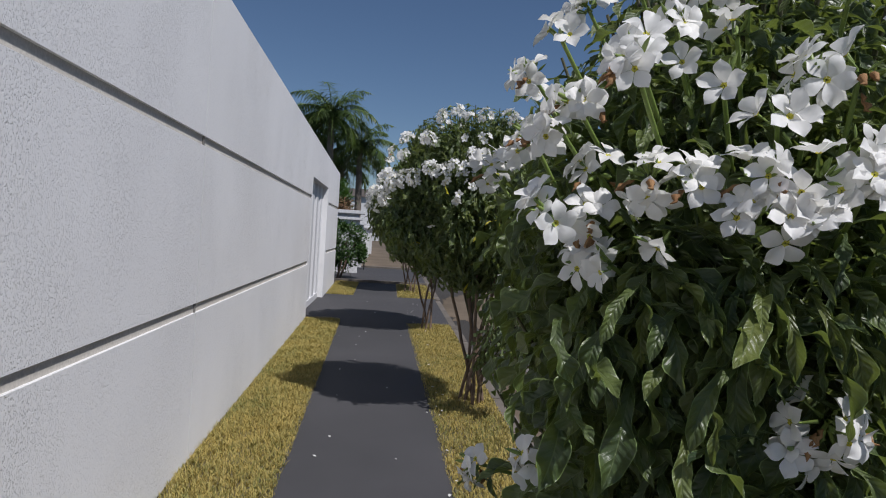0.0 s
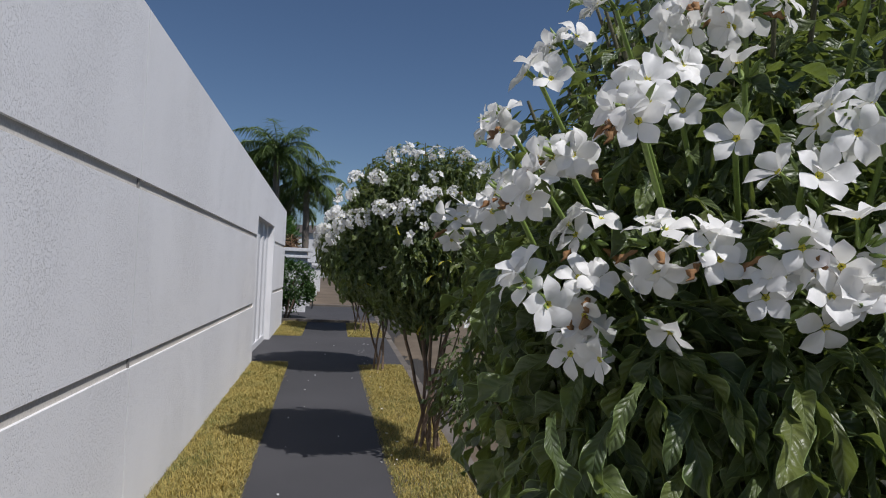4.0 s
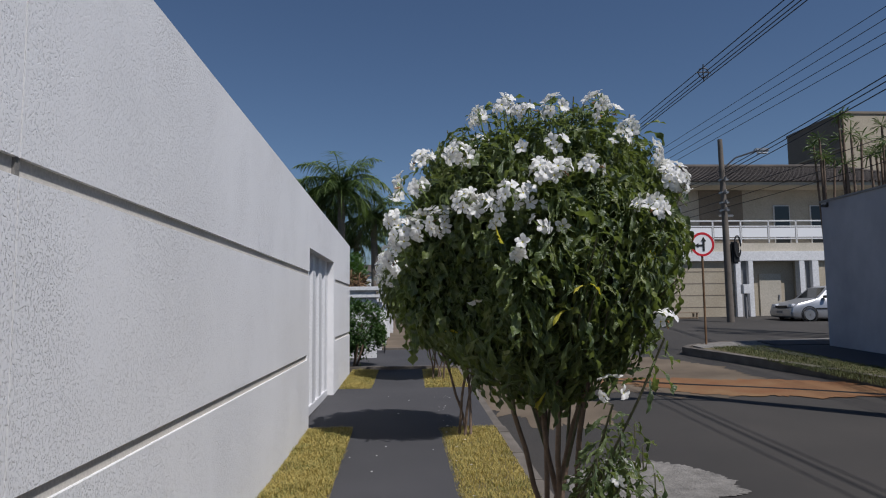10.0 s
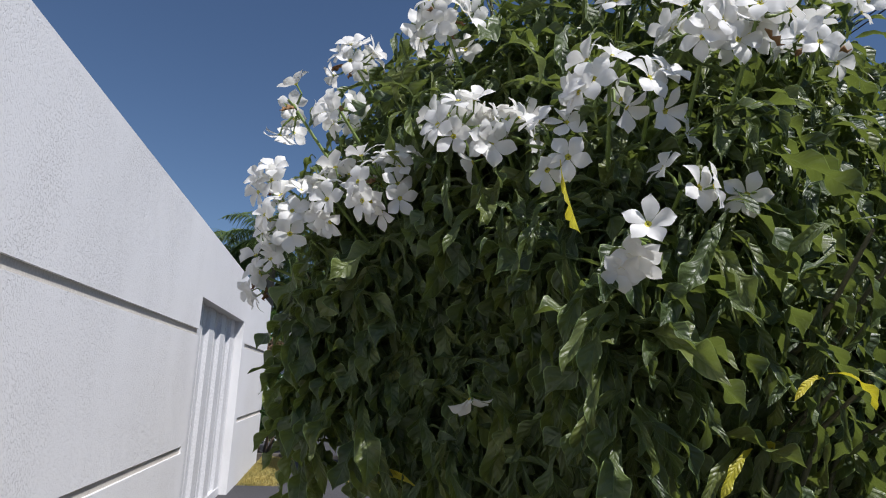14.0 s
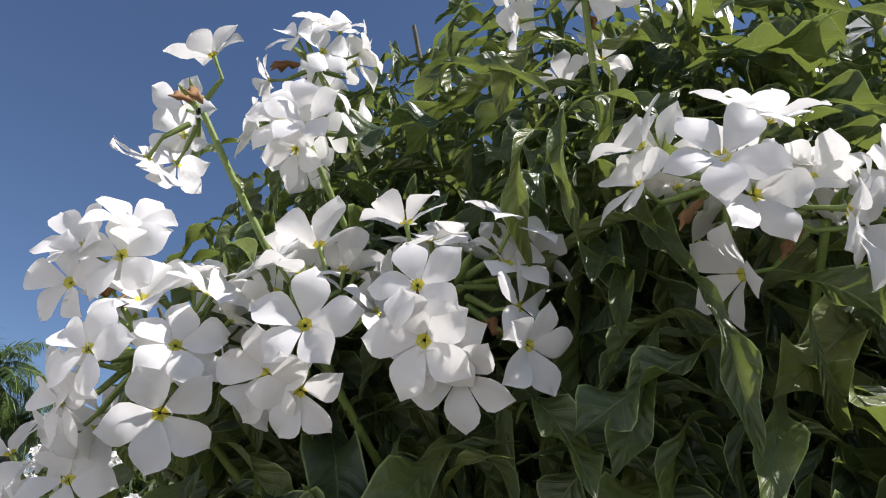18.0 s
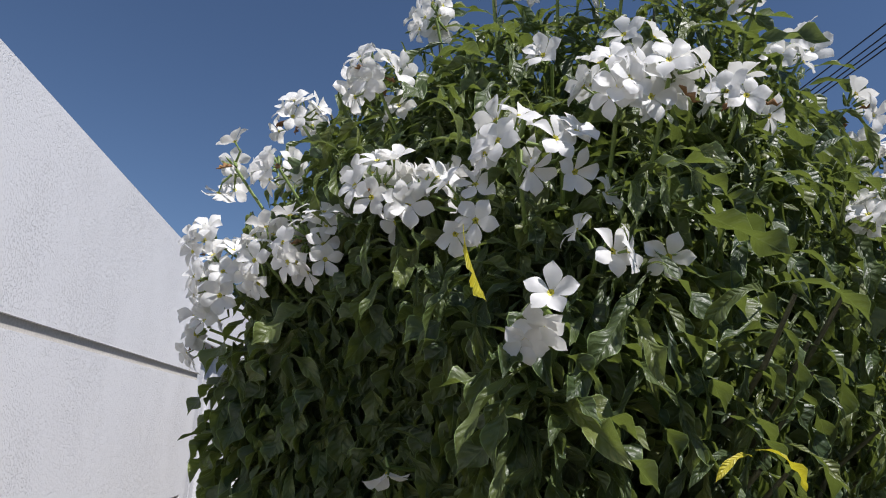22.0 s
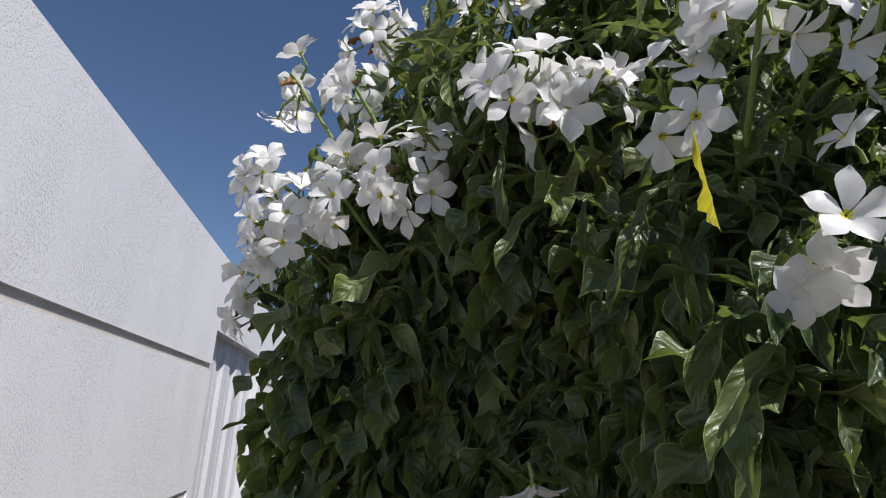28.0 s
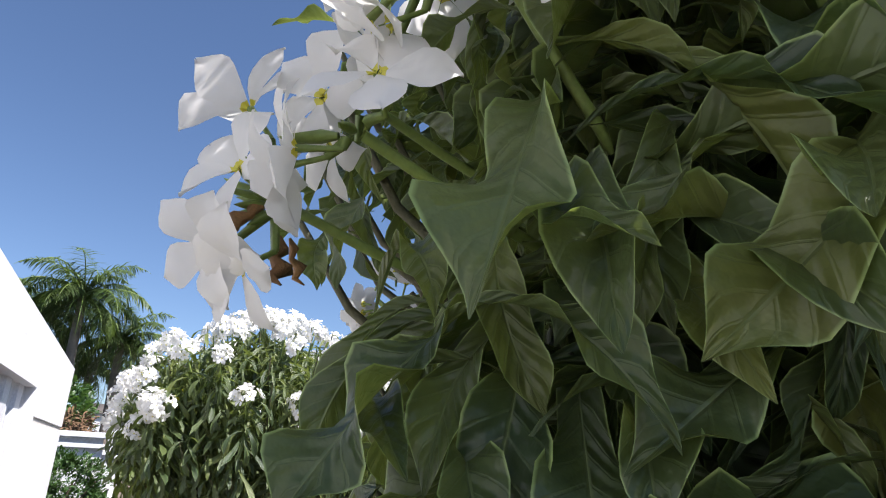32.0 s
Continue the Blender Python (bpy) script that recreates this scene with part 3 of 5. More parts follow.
OPEN = ((1.0, 0.0), (0.85, 0.4), (1.15, 0.9), (0.5, 0.2), (0.92, 1.1), (0.7, 0.6))
FLOWERS = [flower_shape(o, s, 2, i) for i, (o, s) in enumerate(OPEN)]
FLOWERS_FINE = [flower_shape(o, s, 4, i) for i, (o, s) in enumerate(OPEN)]
FLOWER_MESH = [quads_mesh("flower", V, F, [PETAL, FLOWER_EYE, STEM], idx=I) for V, F, I in FLOWERS_FINE]
LEAF_MESH = [quads_mesh("leaf", V, F, LEAF, UV[F.ravel()]) for V, F, UV in LEAVES_FINE]
BUD_MESH = quads_mesh("bud", *tube_arrays([(0, 0, 0), (0, 0, 0.3), (0.02, 0, 0.7), (0, 0, 1.0)], (0.06, 0.12, 0.09, 0.01), 5), STEM)

DRY_MESH = quads_mesh("withered_flower", *tube_arrays([(0, 0, 0), (0.08, 0, 0.25), (0.02, 0.12, 0.45), (0.2, 0.1, 0.65), (0.1, 0.28, 0.85), (0.3, 0.3, 1.0)], (0.03, 0.12, 0.07, 0.17, 0.08, 0.02), 5), DRY)


def mat4(A, o):
    return Matrix(((*A[0], o[0]), (*A[1], o[1]), (*A[2], o[2]), (0, 0, 0, 1)))


def cluster_layout(rr, axis, n, size, bloom):
    """Flowers of one head: origin, facing and radius of each."""
    out = []
    axis = axis / np.linalg.norm(axis)
    for i in range(n):
        v = np.array([rr.gauss(0, 1), rr.gauss(0, 1), rr.gauss(0, 1)])
        v -= axis * np.dot(v, axis)
        v /= np.linalg.norm(v) + 1e-6
        q = math.sqrt((i + 0.5) / n)
        ang = (1.75 if n > 4 else 1.0) * q
        d = axis * math.cos(ang) + v * math.sin(ang)
        out.append((d * size * rr.uniform(0.75, 1.2) - axis * size * 0.3, d + np.array([rr.gauss(0, 0.28), rr.gauss(0, 0.28), 0.12]), bloom * rr.uniform(0.030, 0.036)))
    return out


def flower_head(rr, parent, at, axis, n, split, bloom=1.0):
    """A head of white flowers on a green stalk, with buds and withered ones."""
    axis = np.array(axis, float)
    axis /= np.linalg.norm(axis)
    size = bloom * (0.013 + 0.0112 * n ** 0.55) * (1.5 if n < 6 and bloom > 0.9 else 1.0) if n > 1 else 0.01
    lay = cluster_layout(rr, axis, n, size, bloom)
    foot = -axis * 0.12 - np.array([0, 0, 0.03])
    if not split:
        Vs, Fs, Is, off = [], [], [], 0
        for o, d, r in lay:
            V, F, I = FLOWERS[rr.randrange(6)]
            z = d / np.linalg.norm(d)
            x = np.cross(z, (0.3, 0.5, 0.81))
            x /= np.linalg.norm(x)
            A = np.stack([x, np.cross(z, x), z], 1) * r
            Vs.append(V @ A.T + o)
            Fs.append(F + off)
            Is.append(I)
            off += len(V)
        V, F = tube_arrays([(0, 0, 0), foot * 0.5, foot], (0.004, 0.005, 0.006), 5)
        Vs.append(V)
        Fs.append(F + off)
        Is.append(np.full(len(F), 2))
        head = new("flower_head", quads_mesh("flower_head", np.concatenate(Vs), np.concatenate(Fs), [PETAL, FLOWER_EYE, STEM], idx=np.concatenate(Is)))
        head.parent = parent
        head.location = at
        return head
    V, F = tube_arrays([(0, 0, 0), foot * 0.5 + axis * 0.008, foot], (0.0030, 0.0033, 0.0036), 7)
    Vs, Fs, off = [V], [F], len(V)
    for o, d, r in lay:
        V, F = tube_arrays([o - d / np.linalg.norm(d) * r * 0.6, o * 0.25], (0.0022, 0.003), 4)
        Vs.append(V)
        Fs.append(F + off)
        off += len(V)
    head = new("flower_head", quads_mesh("flower_head", np.concatenate(Vs), np.concatenate(Fs), STEM))
    head.parent = parent
    head.location = at
    for o, d, r in lay:
        z = d / np.linalg.norm(d)
        x = np.cross(z, (rr.gauss(0, 1), rr.gauss(0, 1), rr.gauss(0, 1)))
        x /= np.linalg.norm(x)
        f = new("flower", FLOWER_MESH[rr.randrange(6)])
        f.parent = head
        f.matrix_local = mat4(np.stack([x, np.cross(z, x), z], 1) * r, o)
    for i in range(rr.randint(5, 9) if n > 3 else 2):
        d = axis * 0.8 + np.array([rr.gauss(0, 0.6), rr.gauss(0, 0.6), rr.gauss(0, 0.4)])
        d /= np.linalg.norm(d)
        x = np.cross(d, (0.3, 0.5, 0.81))
        x /= np.linalg.norm(x)
        b = new("bud", BUD_MESH)
        b.parent = head
        b.matrix_local = mat4(np.stack([x, np.cross(d, x), d], 1) * rr.uniform(0.016, 0.032), d * 0.012)
    for i in range(rr.randint(0, 3) if n > 3 else 0):
        d = axis * 0.5 + np.array([rr.gauss(0, 0.6), rr.gauss(0, 0.6), -0.5])
        d /= np.linalg.norm(d)
        x = np.cross(d, (0.3, 0.5, 0.81))
        x /= np.linalg.norm(x)
        b = new("withered_flower", DRY_MESH)
        b.parent = head
        b.matrix_local = mat4(np.stack([x, np.cross(d, x), d], 1) * rr.uniform(0.025, 0.035), d * 0.02)
    return head


def crown_point(prof, z, a, rr, long=1.0):
    zs, rs = zip(*prof)
    r = float(np.interp(z, zs, rs))
    slope = (float(np.interp(z + 0.05, zs, rs)) - float(np.interp(z - 0.05, zs, rs))) / 0.1
    nrm = np.array([math.cos(a), math.sin(a) / long, -slope])
    return np.array([r * math.cos(a), r * math.sin(a) * long, z]), nrm / np.linalg.norm(nrm)


def whorl(rr, tip, axis, n, big, places, nv, droop=0.5):
    """Leaves round the end of one shoot: the young ones stand and arch over, the old ones hang."""
    axis = axis / np.linalg.norm(axis)
    x = np.cross(axis, (0.2, 0.9, 0.37))
    x /= np.linalg.norm(x)
    y = np.cross(axis, x)
    a0 = rr.uniform(0, 6.28)
    half = nv // 2
    for i in range(n):
        a = a0 + i * 2.4
        t = i / max(1, n - 1)
        out = math.cos(a) * x + math.sin(a) * y
        el = -0.35 - 0.55 * droop + (1.25 + 0.45 * droop) * t ** 1.2 + rr.uniform(-0.3, 0.3)
        d = out * math.cos(el) + axis * math.sin(el) - np.array([0, 0, 0.55 * droop * (1 - t) * rr.uniform(0.4, 1.2)])
        size = big * rr.uniform(0.75, 1.25) * (1.0 - 0.5 * max(0.0, t - 0.6))
        o = tip - axis * (0.2 * (1 - t))
        up = axis * 0.9 + np.array([0, 0, 0.4]) + np.array([rr.gauss(0, 0.25), rr.gauss(0, 0.25), 0])
        v = rr.randrange(half) if t < 0.45 + rr.uniform(-0.2, 0.2) else half + rr.randrange(nv - half)
        places.append((v, axes(d, up, size), o))


def flowering_shrub(seed, at, prof, feet, heads, label, shoots=150, split=True, leaf=0.16, scatter=0, away=(0.0, 6.28), low=(), low_heads=(), yellow=(), clear=(), long=1.0, big=(6, 14), bloom=1.0, hanging=(), edge=-1.0):
    """Tall flowering shrub: stems from the ground, leafy shoots over the crown's shape, heads of white flowers.
    prof: (height, radius) of the crown; heads: (x, y, z, flowers); low: (x, y, height) of hanging side shoots."""
    rr = random.Random(seed)
    base = gz(at[1])
    bush = empty("flowering_shrub", (at[0], at[1], base), label, "shrub", "shrubs along the footpath")
    prof = tuple((z - base, r) for z, r in prof)
    zs, rs = zip(*prof)
    zlo, zhi = zs[0], zs[-1]
    variants = LEAVES if split else LEAVES_LOW
    nv = len(variants)
    area = np.cumsum([float(np.interp(z, zs, rs)) + 0.12 for z in np.linspace(zlo, zhi, 60)])
    area /= area[-1]
    places, twigs = [], []
    for i in range(shoots):
        z = float(np.interp((i + rr.random()) / shoots, area, np.linspace(zlo, zhi, 60)))
        a = i * 2.399963 + rr.uniform(-0.3, 0.3)
        p, nrm = crown_point(prof, z, a, rr, long)
        p[:2] *= rr.uniform(0.84, 1.0)
        under = max(0.0, min(1.0, (zlo + 0.75 - z) / 0.6))
        axis = nrm * (0.55 + 0.2 * under) + np.array([0, 0, 0.85 - 0.3 * under])
        whorl(rr, p - nrm * 0.05, axis, rr.randint(15, 21), leaf * (1.0 + 0.15 * under), places, nv, 0.4 + 0.55 * min(1.0, max(0.0, (zhi - 0.3 - z) / 0.5)))
        if z > zlo + 0.4:
            twigs.append((p, axis / np.linalg.norm(axis)))
    for i in range(int(shoots * 0.36)):
        z = rr.uniform(zlo + 0.15, zhi - 0.2)
        p, nrm = crown_point(prof, z, rr.uniform(0, 6.28), rr, long)
        p[:2] *= rr.uniform(0.25, 0.75)
        whorl(rr, p, nrm + np.array([0, 0, 0.6]), 13, leaf * 1.1, places, nv, 0.7)
    for x, y, z in low:
        p = np.array([x, y, z - base])
        whorl(rr, p, np.array([x * 0.6, y * 0.6, 0.7]), 17, leaf, places, nv, 0.8)
        twigs.append((p, np.array([0, 0, 1.0])))
    # stems
    for i, (fx, fy) in enumerate(feet):
        a = i * 2.4 + 0.4
        zt = zlo + rr.uniform(0.45, 0.8)
        r = float(np.interp(zt, zs, rs)) * rr.uniform(0.4, 0.65)
        top = np.array([r * math.cos(a), r * math.sin(a), zt])
        foot = np.array([fx, fy, -0.03])
        pts = []
        for k in range(11):
            t = k / 10
            p = foot * (1 - t) + top * t
            p[:2] = foot[:2] + (top[:2] - foot[:2]) * t ** 1.2
            p[:2] += np.array([rr.gauss(0, 0.007), rr.gauss(0, 0.007)])
            pts.append(p)
        tube("stem", pts, [0.017 - 0.006 * k / 10 for k in range(11)], BARK, bush, 9)
        fork = pts[4 + i % 3]
        for s in (-1, 1):
            b = a + s * rr.uniform(0.5, 1.0)
            r2 = r * rr.uniform(0.6, 1.0)
            end = np.array([r2 * math.cos(b), r2 * math.sin(b), zt])
            mid = fork * 0.5 + end * 0.5 + np.array([0.02 * s, 0, -0.03])
            tube("branch", [fork, mid, end], (0.010, 0.008, 0.006), TWIG, bush, 7)
    # flower heads, each over a ring of leaves
    spots = []
    for x, y, z, n in heads:
        p = np.array([x - at[0], y - at[1], z - base])
        spots.append((p, crown_point(prof, min(max(p[2], zlo + 0.1), zhi - 0.06), math.atan2(p[1], p[0]), rr, long)[1], n, split))
    for i in range(scatter):
        z = zhi - (zhi - zlo) * 0.5 * rr.random() ** 1.4
        p, nrm = crown_point(prof, min(z, zhi - 0.02), away[0] + (away[1] - away[0]) * (i + rr.random()) / scatter, rr, long)
        spots.append((p + nrm * -0.03, nrm, rr.randint(*big), False))
    for p, nrm, n, fine in spots:
        ax = nrm * (0.9 if n < 5 else 0.75) + np.array([0, 0, 0.15 if n < 5 else 0.42])
        flower_head(rr, bush, p, ax, n + n // 6, fine, bloom)
        ax /= np.linalg.norm(ax)
        if n > 2:
            for lower, count, droop in ((0.015, 9, 0.1), (0.05, 12, 0.35), (0.11, 16, 0.5), (0.22, 14, 0.55)):
                q = p - nrm * 0.04 - np.array([0, 0, lower])
                whorl(rr, q, nrm * 0.4 + np.array([0, 0, 0.9]), count, leaf, places, nv, droop)
    # flowers stand clear of the leaves: none lies over a head on its outer side
    O = np.array([o + A[:, 1] * 0.55 for v, A, o in places])
    keep = np.ones(len(places), bool)
    heads_at = [(p, nrm, n) for p, nrm, n, fine in spots]
    for p, nrm, n in heads_at:
        ways = [nrm + np.array([0, 0, 0.25]), np.array([nrm[0], nrm[1], 0.0]), np.array([nrm[0] - 0.45, nrm[1], 0.12]), np.array([0.0, 0.0, 1.0])]
        if edge > 0:
            ways.append(np.array([0.35 * nrm[0], -1.0, -0.2]))
        for way in ways:
            way = way / (np.linalg.norm(way) + 1e-6)
            w = O - p
            along = w @ way
            wide = 0.042 + 0.008 * min(n, 8) if way[2] < 0.95 else 0.04
            keep &= ~((along > 0.01) & (along < 0.6) & (np.linalg.norm(w - along[:, None] * way, axis=1) < wide))
    places = [pl for pl, k in zip(places, keep) if k]
    Vs, Fs, off = [], [], 0
    for p, ax in twigs:
        if any(np.linalg.norm(p - np.array([x, y, z - base])) < r + 0.14 for x, y, z, r in clear) or any(np.linalg.norm((p - h)[:2]) < 0.12 and p[2] > h[2] - 0.25 for h, _, _ in heads_at):
            continue
        q = p * np.array([0.35, 0.35, 1]) - np.array([0, 0, 0.34])
        m = p * 0.7 + q * 0.3 - np.array([0, 0, 0.06])
        V, F = tube_arrays([q, m, p - ax * 0.12, p - ax * 0.01], (0.006, 0.005, 0.0042, 0.003), 6)
        Vs.append(V)
        Fs.append(F + off)
        off += len(V)
    tw = new("branching", quads_mesh("branching", np.concatenate(Vs), np.concatenate(Fs), TWIG))
    tw.parent = bush
    tagged(tw, kind="stuff")
    for x, y, z, n in low_heads:
        p = np.array([x, y, z - base])
        ax = np.array([x * 0.5, y * 0.5 - 0.3, 0.5])
        flower_head(rr, bush, p, ax, n, True)
        whorl(rr, p - np.array([0, 0, 0.1]), ax + np.array([0, 0, 0.4]), 12, leaf * 0.95, places, nv, 0.6)
        V, F = tube_arrays([p * 0.4 + np.array([0, 0, 0.05]), p * 0.8 - np.array([0, 0, 0.06]), p - np.array([0, 0, 0.08])], (0.007, 0.006, 0.005), 6)
        br = new("low_branch", quads_mesh("low_branch", V, F, TWIG))
        br.parent = bush
    # leaves cut back where the path passes close
    for x, y, z, r in clear:
        q = np.array([x, y, z - base])
        kept = []
        for v, A, o in places:
            w = o + A[:, 1] * 0.5 - q
            d = np.linalg.norm(w)
            kept.append((v, A, o + w / d * (r - d) * rr.uniform(0.9, 1.3)) if d < r else (v, A, o))
        places = kept
    # the crown is cut back along the footpath
    for i, (v, A, o) in enumerate(places):
        over = edge - at[0] - min(o[0] + A[0, 1], o[0] + 0.6 * A[0, 1])
        if over > 0:
            places[i] = (v, A, o + np.array([over * rr.uniform(0.9, 1.4), 0, 0]))
    # narrow leaves in the sun, broad ones in the shade towards the wall
    for v, A, o in places:
        shade = min(1.0, max(0.0, 0.25 - 1.1 * o[0] - 0.7 * (o[2] + base - 1.65)))
        A[:, 0] *= 0.58 + 0.34 * shade
        A[:, 1] *= 1.12 - 0.08 * shade
    # the leaves that the walk passes nearest are single parts
    if split:
        rank = sorted(range(len(places)), key=lambda i: places[i][2][0] * 0.8 + places[i][2][1] * 0.6 + 0.4 * abs(places[i][2][2] - 1.75))
        chosen = set(rank[:300])
        for i in rank[:300]:
            v, A, o = places[i]
            lf = new("leaf", LEAF_MESH[v])
            lf.parent = bush
            lf.matrix_local = mat4(A @ np.diag((1.08, 1.05, 1.05)), o)
        places = [p for i, p in enumerate(places) if i not in chosen]
    yel = [(v, A * 1.05, o * np.array([1.03, 1.03, 1])) for v, A, o in rr.sample(places, 9)]
    for q in yellow:
        q = np.array(q) - np.array([0, 0, base])
        for v, A, o in sorted(places, key=lambda pl: float(np.sum((pl[2] - q) ** 2)))[:2]:
            yel.append((v, A * 0.75, o * np.array([1.05, 1.05, 1])))
    for x, y, z, size in hanging:
        q = np.array([x - at[0], y - at[1], z - base])
        yel.append((3, axes(np.array([0.12, 0.1, -1.0]), np.array([-0.9, -0.5, 0.1]), size) @ np.diag((0.7, 1.1, 1.0)), q))
    if split:
        # finer blades on the side that the footpath passes
        near = set(sorted(range(len(places)), key=lambda i: places[i][2][0] * 0.8 + places[i][2][1] * 0.5 + 0.3 * abs(places[i][2][2] - 1.7))[:2200])
        side = new("path_side_foliage", baked("path_side_foliage", LEAVES_FINE, [p for i, p in enumerate(places) if i in near], LEAF))
        side.parent = bush
        tagged(side, "dark green hanging leaves with wavy pale edges", kind="stuff")
        places = [p for i, p in enumerate(places) if i not in near]
    crown = new("foliage", baked("foliage", variants, places, LEAF))
    crown.parent = bush
    tagged(crown, "dark green glossy spoon-shaped leaves", kind="stuff")
    for v, A, o in yel:
        lf = new("yellow_leaf", baked("yellow_leaf", variants, [(v, A, o)], YELLOW_LEAF))
        lf.parent = bush
    return bush

# ---- the row of shrubs ----
PROF_1 = ((0.15, 0.44), (0.6, 0.49), (1.0, 0.53), (1.2, 0.56), (1.35, 0.57), (1.45, 0.55), (1.58, 0.50), (1.7, 0.43), (1.82, 0.35), (1.95, 0.26), (2.06, 0.1))
PROF_2 = ((0.97, 0.40), (1.1, 0.54), (1.3, 0.67), (1.5, 0.74), (1.7, 0.77), (1.9, 0.75), (2.05, 0.70), (2.15, 0.66), (2.25, 0.60), (2.34, 0.48), (2.42, 0.18))
PROF_3 = ((0.80, 0.34), (1.0, 0.62), (1.3, 0.82), (1.7, 0.93), (1.95, 0.90), (2.15, 0.76), (2.3, 0.54), (2.42, 0.2))
# flower heads: place and number of flowers
HEADS_1_TOP = ((0.34, 1.63, 1.54, 4), (0.36, 1.54, 1.57, 3), (0.48, 1.6, 1.7, 3), (0.44, 1.69, 1.67, 4), (0.56, 1.54, 1.68, 7), (0.6, 1.49, 1.67, 8), (0.72, 1.43, 1.69, 4), (0.42, 1.41, 1.53, 3), (0.5, 1.46, 1.53, 1), (0.41, 1.38, 1.5, 4), (0.5, 1.48, 1.58, 4), (0.56, 1.43, 1.56, 2), (0.53, 1.4, 1.49, 1), (0.37, 1.48, 1.47, 4), (0.33, 1.55, 1.43, 5), (0.35, 1.49, 1.44, 3), (0.62, 1.36, 1.5, 4), (0.67, 1.35, 1.5, 5), (0.58, 1.36, 1.44, 3))
HEADS_1_FACE = ((0.65, 1.32, 1.41, 3), (0.41, 1.49, 1.38, 4), (0.45, 1.41, 1.37, 5), (0.49, 1.38, 1.36, 4), (0.33, 1.44, 1.32, 4), (0.4, 1.48, 1.32, 4), (0.4, 1.49, 1.26, 4), (0.42, 1.45, 1.26, 2), (0.46, 1.39, 1.29, 1), (0.55, 1.34, 1.37, 4), (0.54, 1.34, 1.32, 3), (0.57, 1.33, 1.32, 4), (0.61, 1.32, 1.37, 5), (0.6, 1.31, 1.32, 3), (0.65, 1.3, 1.36, 3), (0.69, 1.29, 1.36, 6), (0.67, 1.36, 1.09, 6), (0.65, 1.38, 1.05, 3), (0.31, 1.72, 0.9, 4), (0.35, 1.52, 0.98, 3), (0.75, 1.35, 1.58, 3), (0.74, 1.33, 1.53, 2))
HEADS_1_BACK = ((0.34, 1.97, 1.42, 6), (0.37, 1.71, 1.45, 4), (0.4, 1.88, 1.56, 3))
HEADS_2_LEFT = ((0.12, 6.1, 1.78, 4), (0.145, 6.08, 1.712, 18), (0.23, 5.99, 1.732, 11), (0.32, 5.94, 1.757, 15), (0.12, 6.13, 1.61, 3), (0.14, 6.09, 1.94, 5), (0.23, 6.07, 1.94, 7), (0.25, 6.15, 2.09, 8), (0.41, 5.88, 2.07, 9), (0.48, 5.95, 2.03, 2), (0.44, 5.79, 1.81, 12), (0.51, 5.77, 1.8, 10), (0.56, 5.66, 1.74, 4), (0.62, 5.59, 1.82, 8), (0.69, 5.61, 1.81, 4), (0.76, 5.57, 1.91, 12), (0.82, 5.54, 1.92, 6), (0.99, 5.64, 1.95, 6), (0.72, 5.77, 2.06, 2))
HEADS_2_RIGHT = ((0.86, 5.72, 2.07, 3), (0.74, 5.62, 1.68, 3), (0.65, 5.6, 1.6, 4), (0.53, 5.98, 2.27, 7), (0.63, 5.88, 2.3, 6), (0.74, 5.8, 2.25, 7), (0.85, 5.75, 2.26, 6), (1.05, 5.72, 2.27, 6), (1.09, 5.73, 2.21, 5), (1.24, 5.83, 2.17, 5), (1.15, 5.78, 2.1, 3), (1.33, 5.84, 2.07, 4), (1.44, 5.83, 1.94, 14), (1.41, 5.87, 1.98, 6), (1.26, 5.66, 1.76, 15), (0.48, 5.82, 1.38, 1), (0.76, 5.65, 1.78, 1), (0.85, 5.63, 1.69, 1))
HEADS_2_SIDE = ((0.1, 6.21, 1.6, 4), (0.14, 6.2, 1.67, 2))
LOW_2 = [(0.30 + 0.16 * math.sin(2.1 * i), -0.26 - 0.14 * math.cos(1.7 * i), 0.36 + 0.03 * i) for i in range(14)]
tall = "tall dark-green shrub with white flower clusters in the grass verge"
flowering_shrub(11, (0.90, 1.93), PROF_1, ((-0.06, -0.25), (0.0, -0.1), (0.08, 0.1), (0.1, -0.3), (-0.05, 0.25)), HEADS_1_TOP + HEADS_1_FACE + HEADS_1_BACK, tall, 620, leaf=0.128, bloom=0.84, long=1.08, scatter=10, away=(-1.2, 0.6), low=((-0.42, 0.3, 1.62), (-0.42, 0.34, 1.5), (-0.45, 0.34, 1.3), (-0.42, 0.36, 1.1)))
flowering_shrub(23, (0.88, 6.28), PROF_2, ((0.06, 0.32), (0.14, 0.39), (0.18, 0.27), (0.09, 0.47), (0.22, 0.41), (0.02, 0.42), (0.24, 0.30), (0.12, 0.23)), HEADS_2_LEFT + HEADS_2_RIGHT + HEADS_2_SIDE, tall, 660, leaf=0.148, scatter=12, away=(-0.6, 2.6),
                low=LOW_2, low_heads=((0.22, -0.46, 0.97, 5), (0.29, -0.30, 0.56, 5), (0.44, -0.54, 1.27, 4)), clear=((-0.62, -0.62, 1.42, 0.36), (-0.83, -0.43, 1.46, 0.30), (-0.72, -0.68, 1.44, 0.34), (-0.78, -0.72, 1.57, 0.30), (-0.62, -0.88, 1.5, 0.3)), yellow=((-0.02, -0.72, 1.34), (-0.05, -0.68, 1.27)), hanging=((0.55, 5.59, 1.70, 0.10),), edge=0.10)
flowering_shrub(37, (0.74, 10.40), PROF_3, ((0.06, 0.1), (0.1, 0.2), (0.0, 0.18), (0.14, 0.1)), (), tall, 330, split=False, scatter=86, big=(10, 22), leaf=0.17)
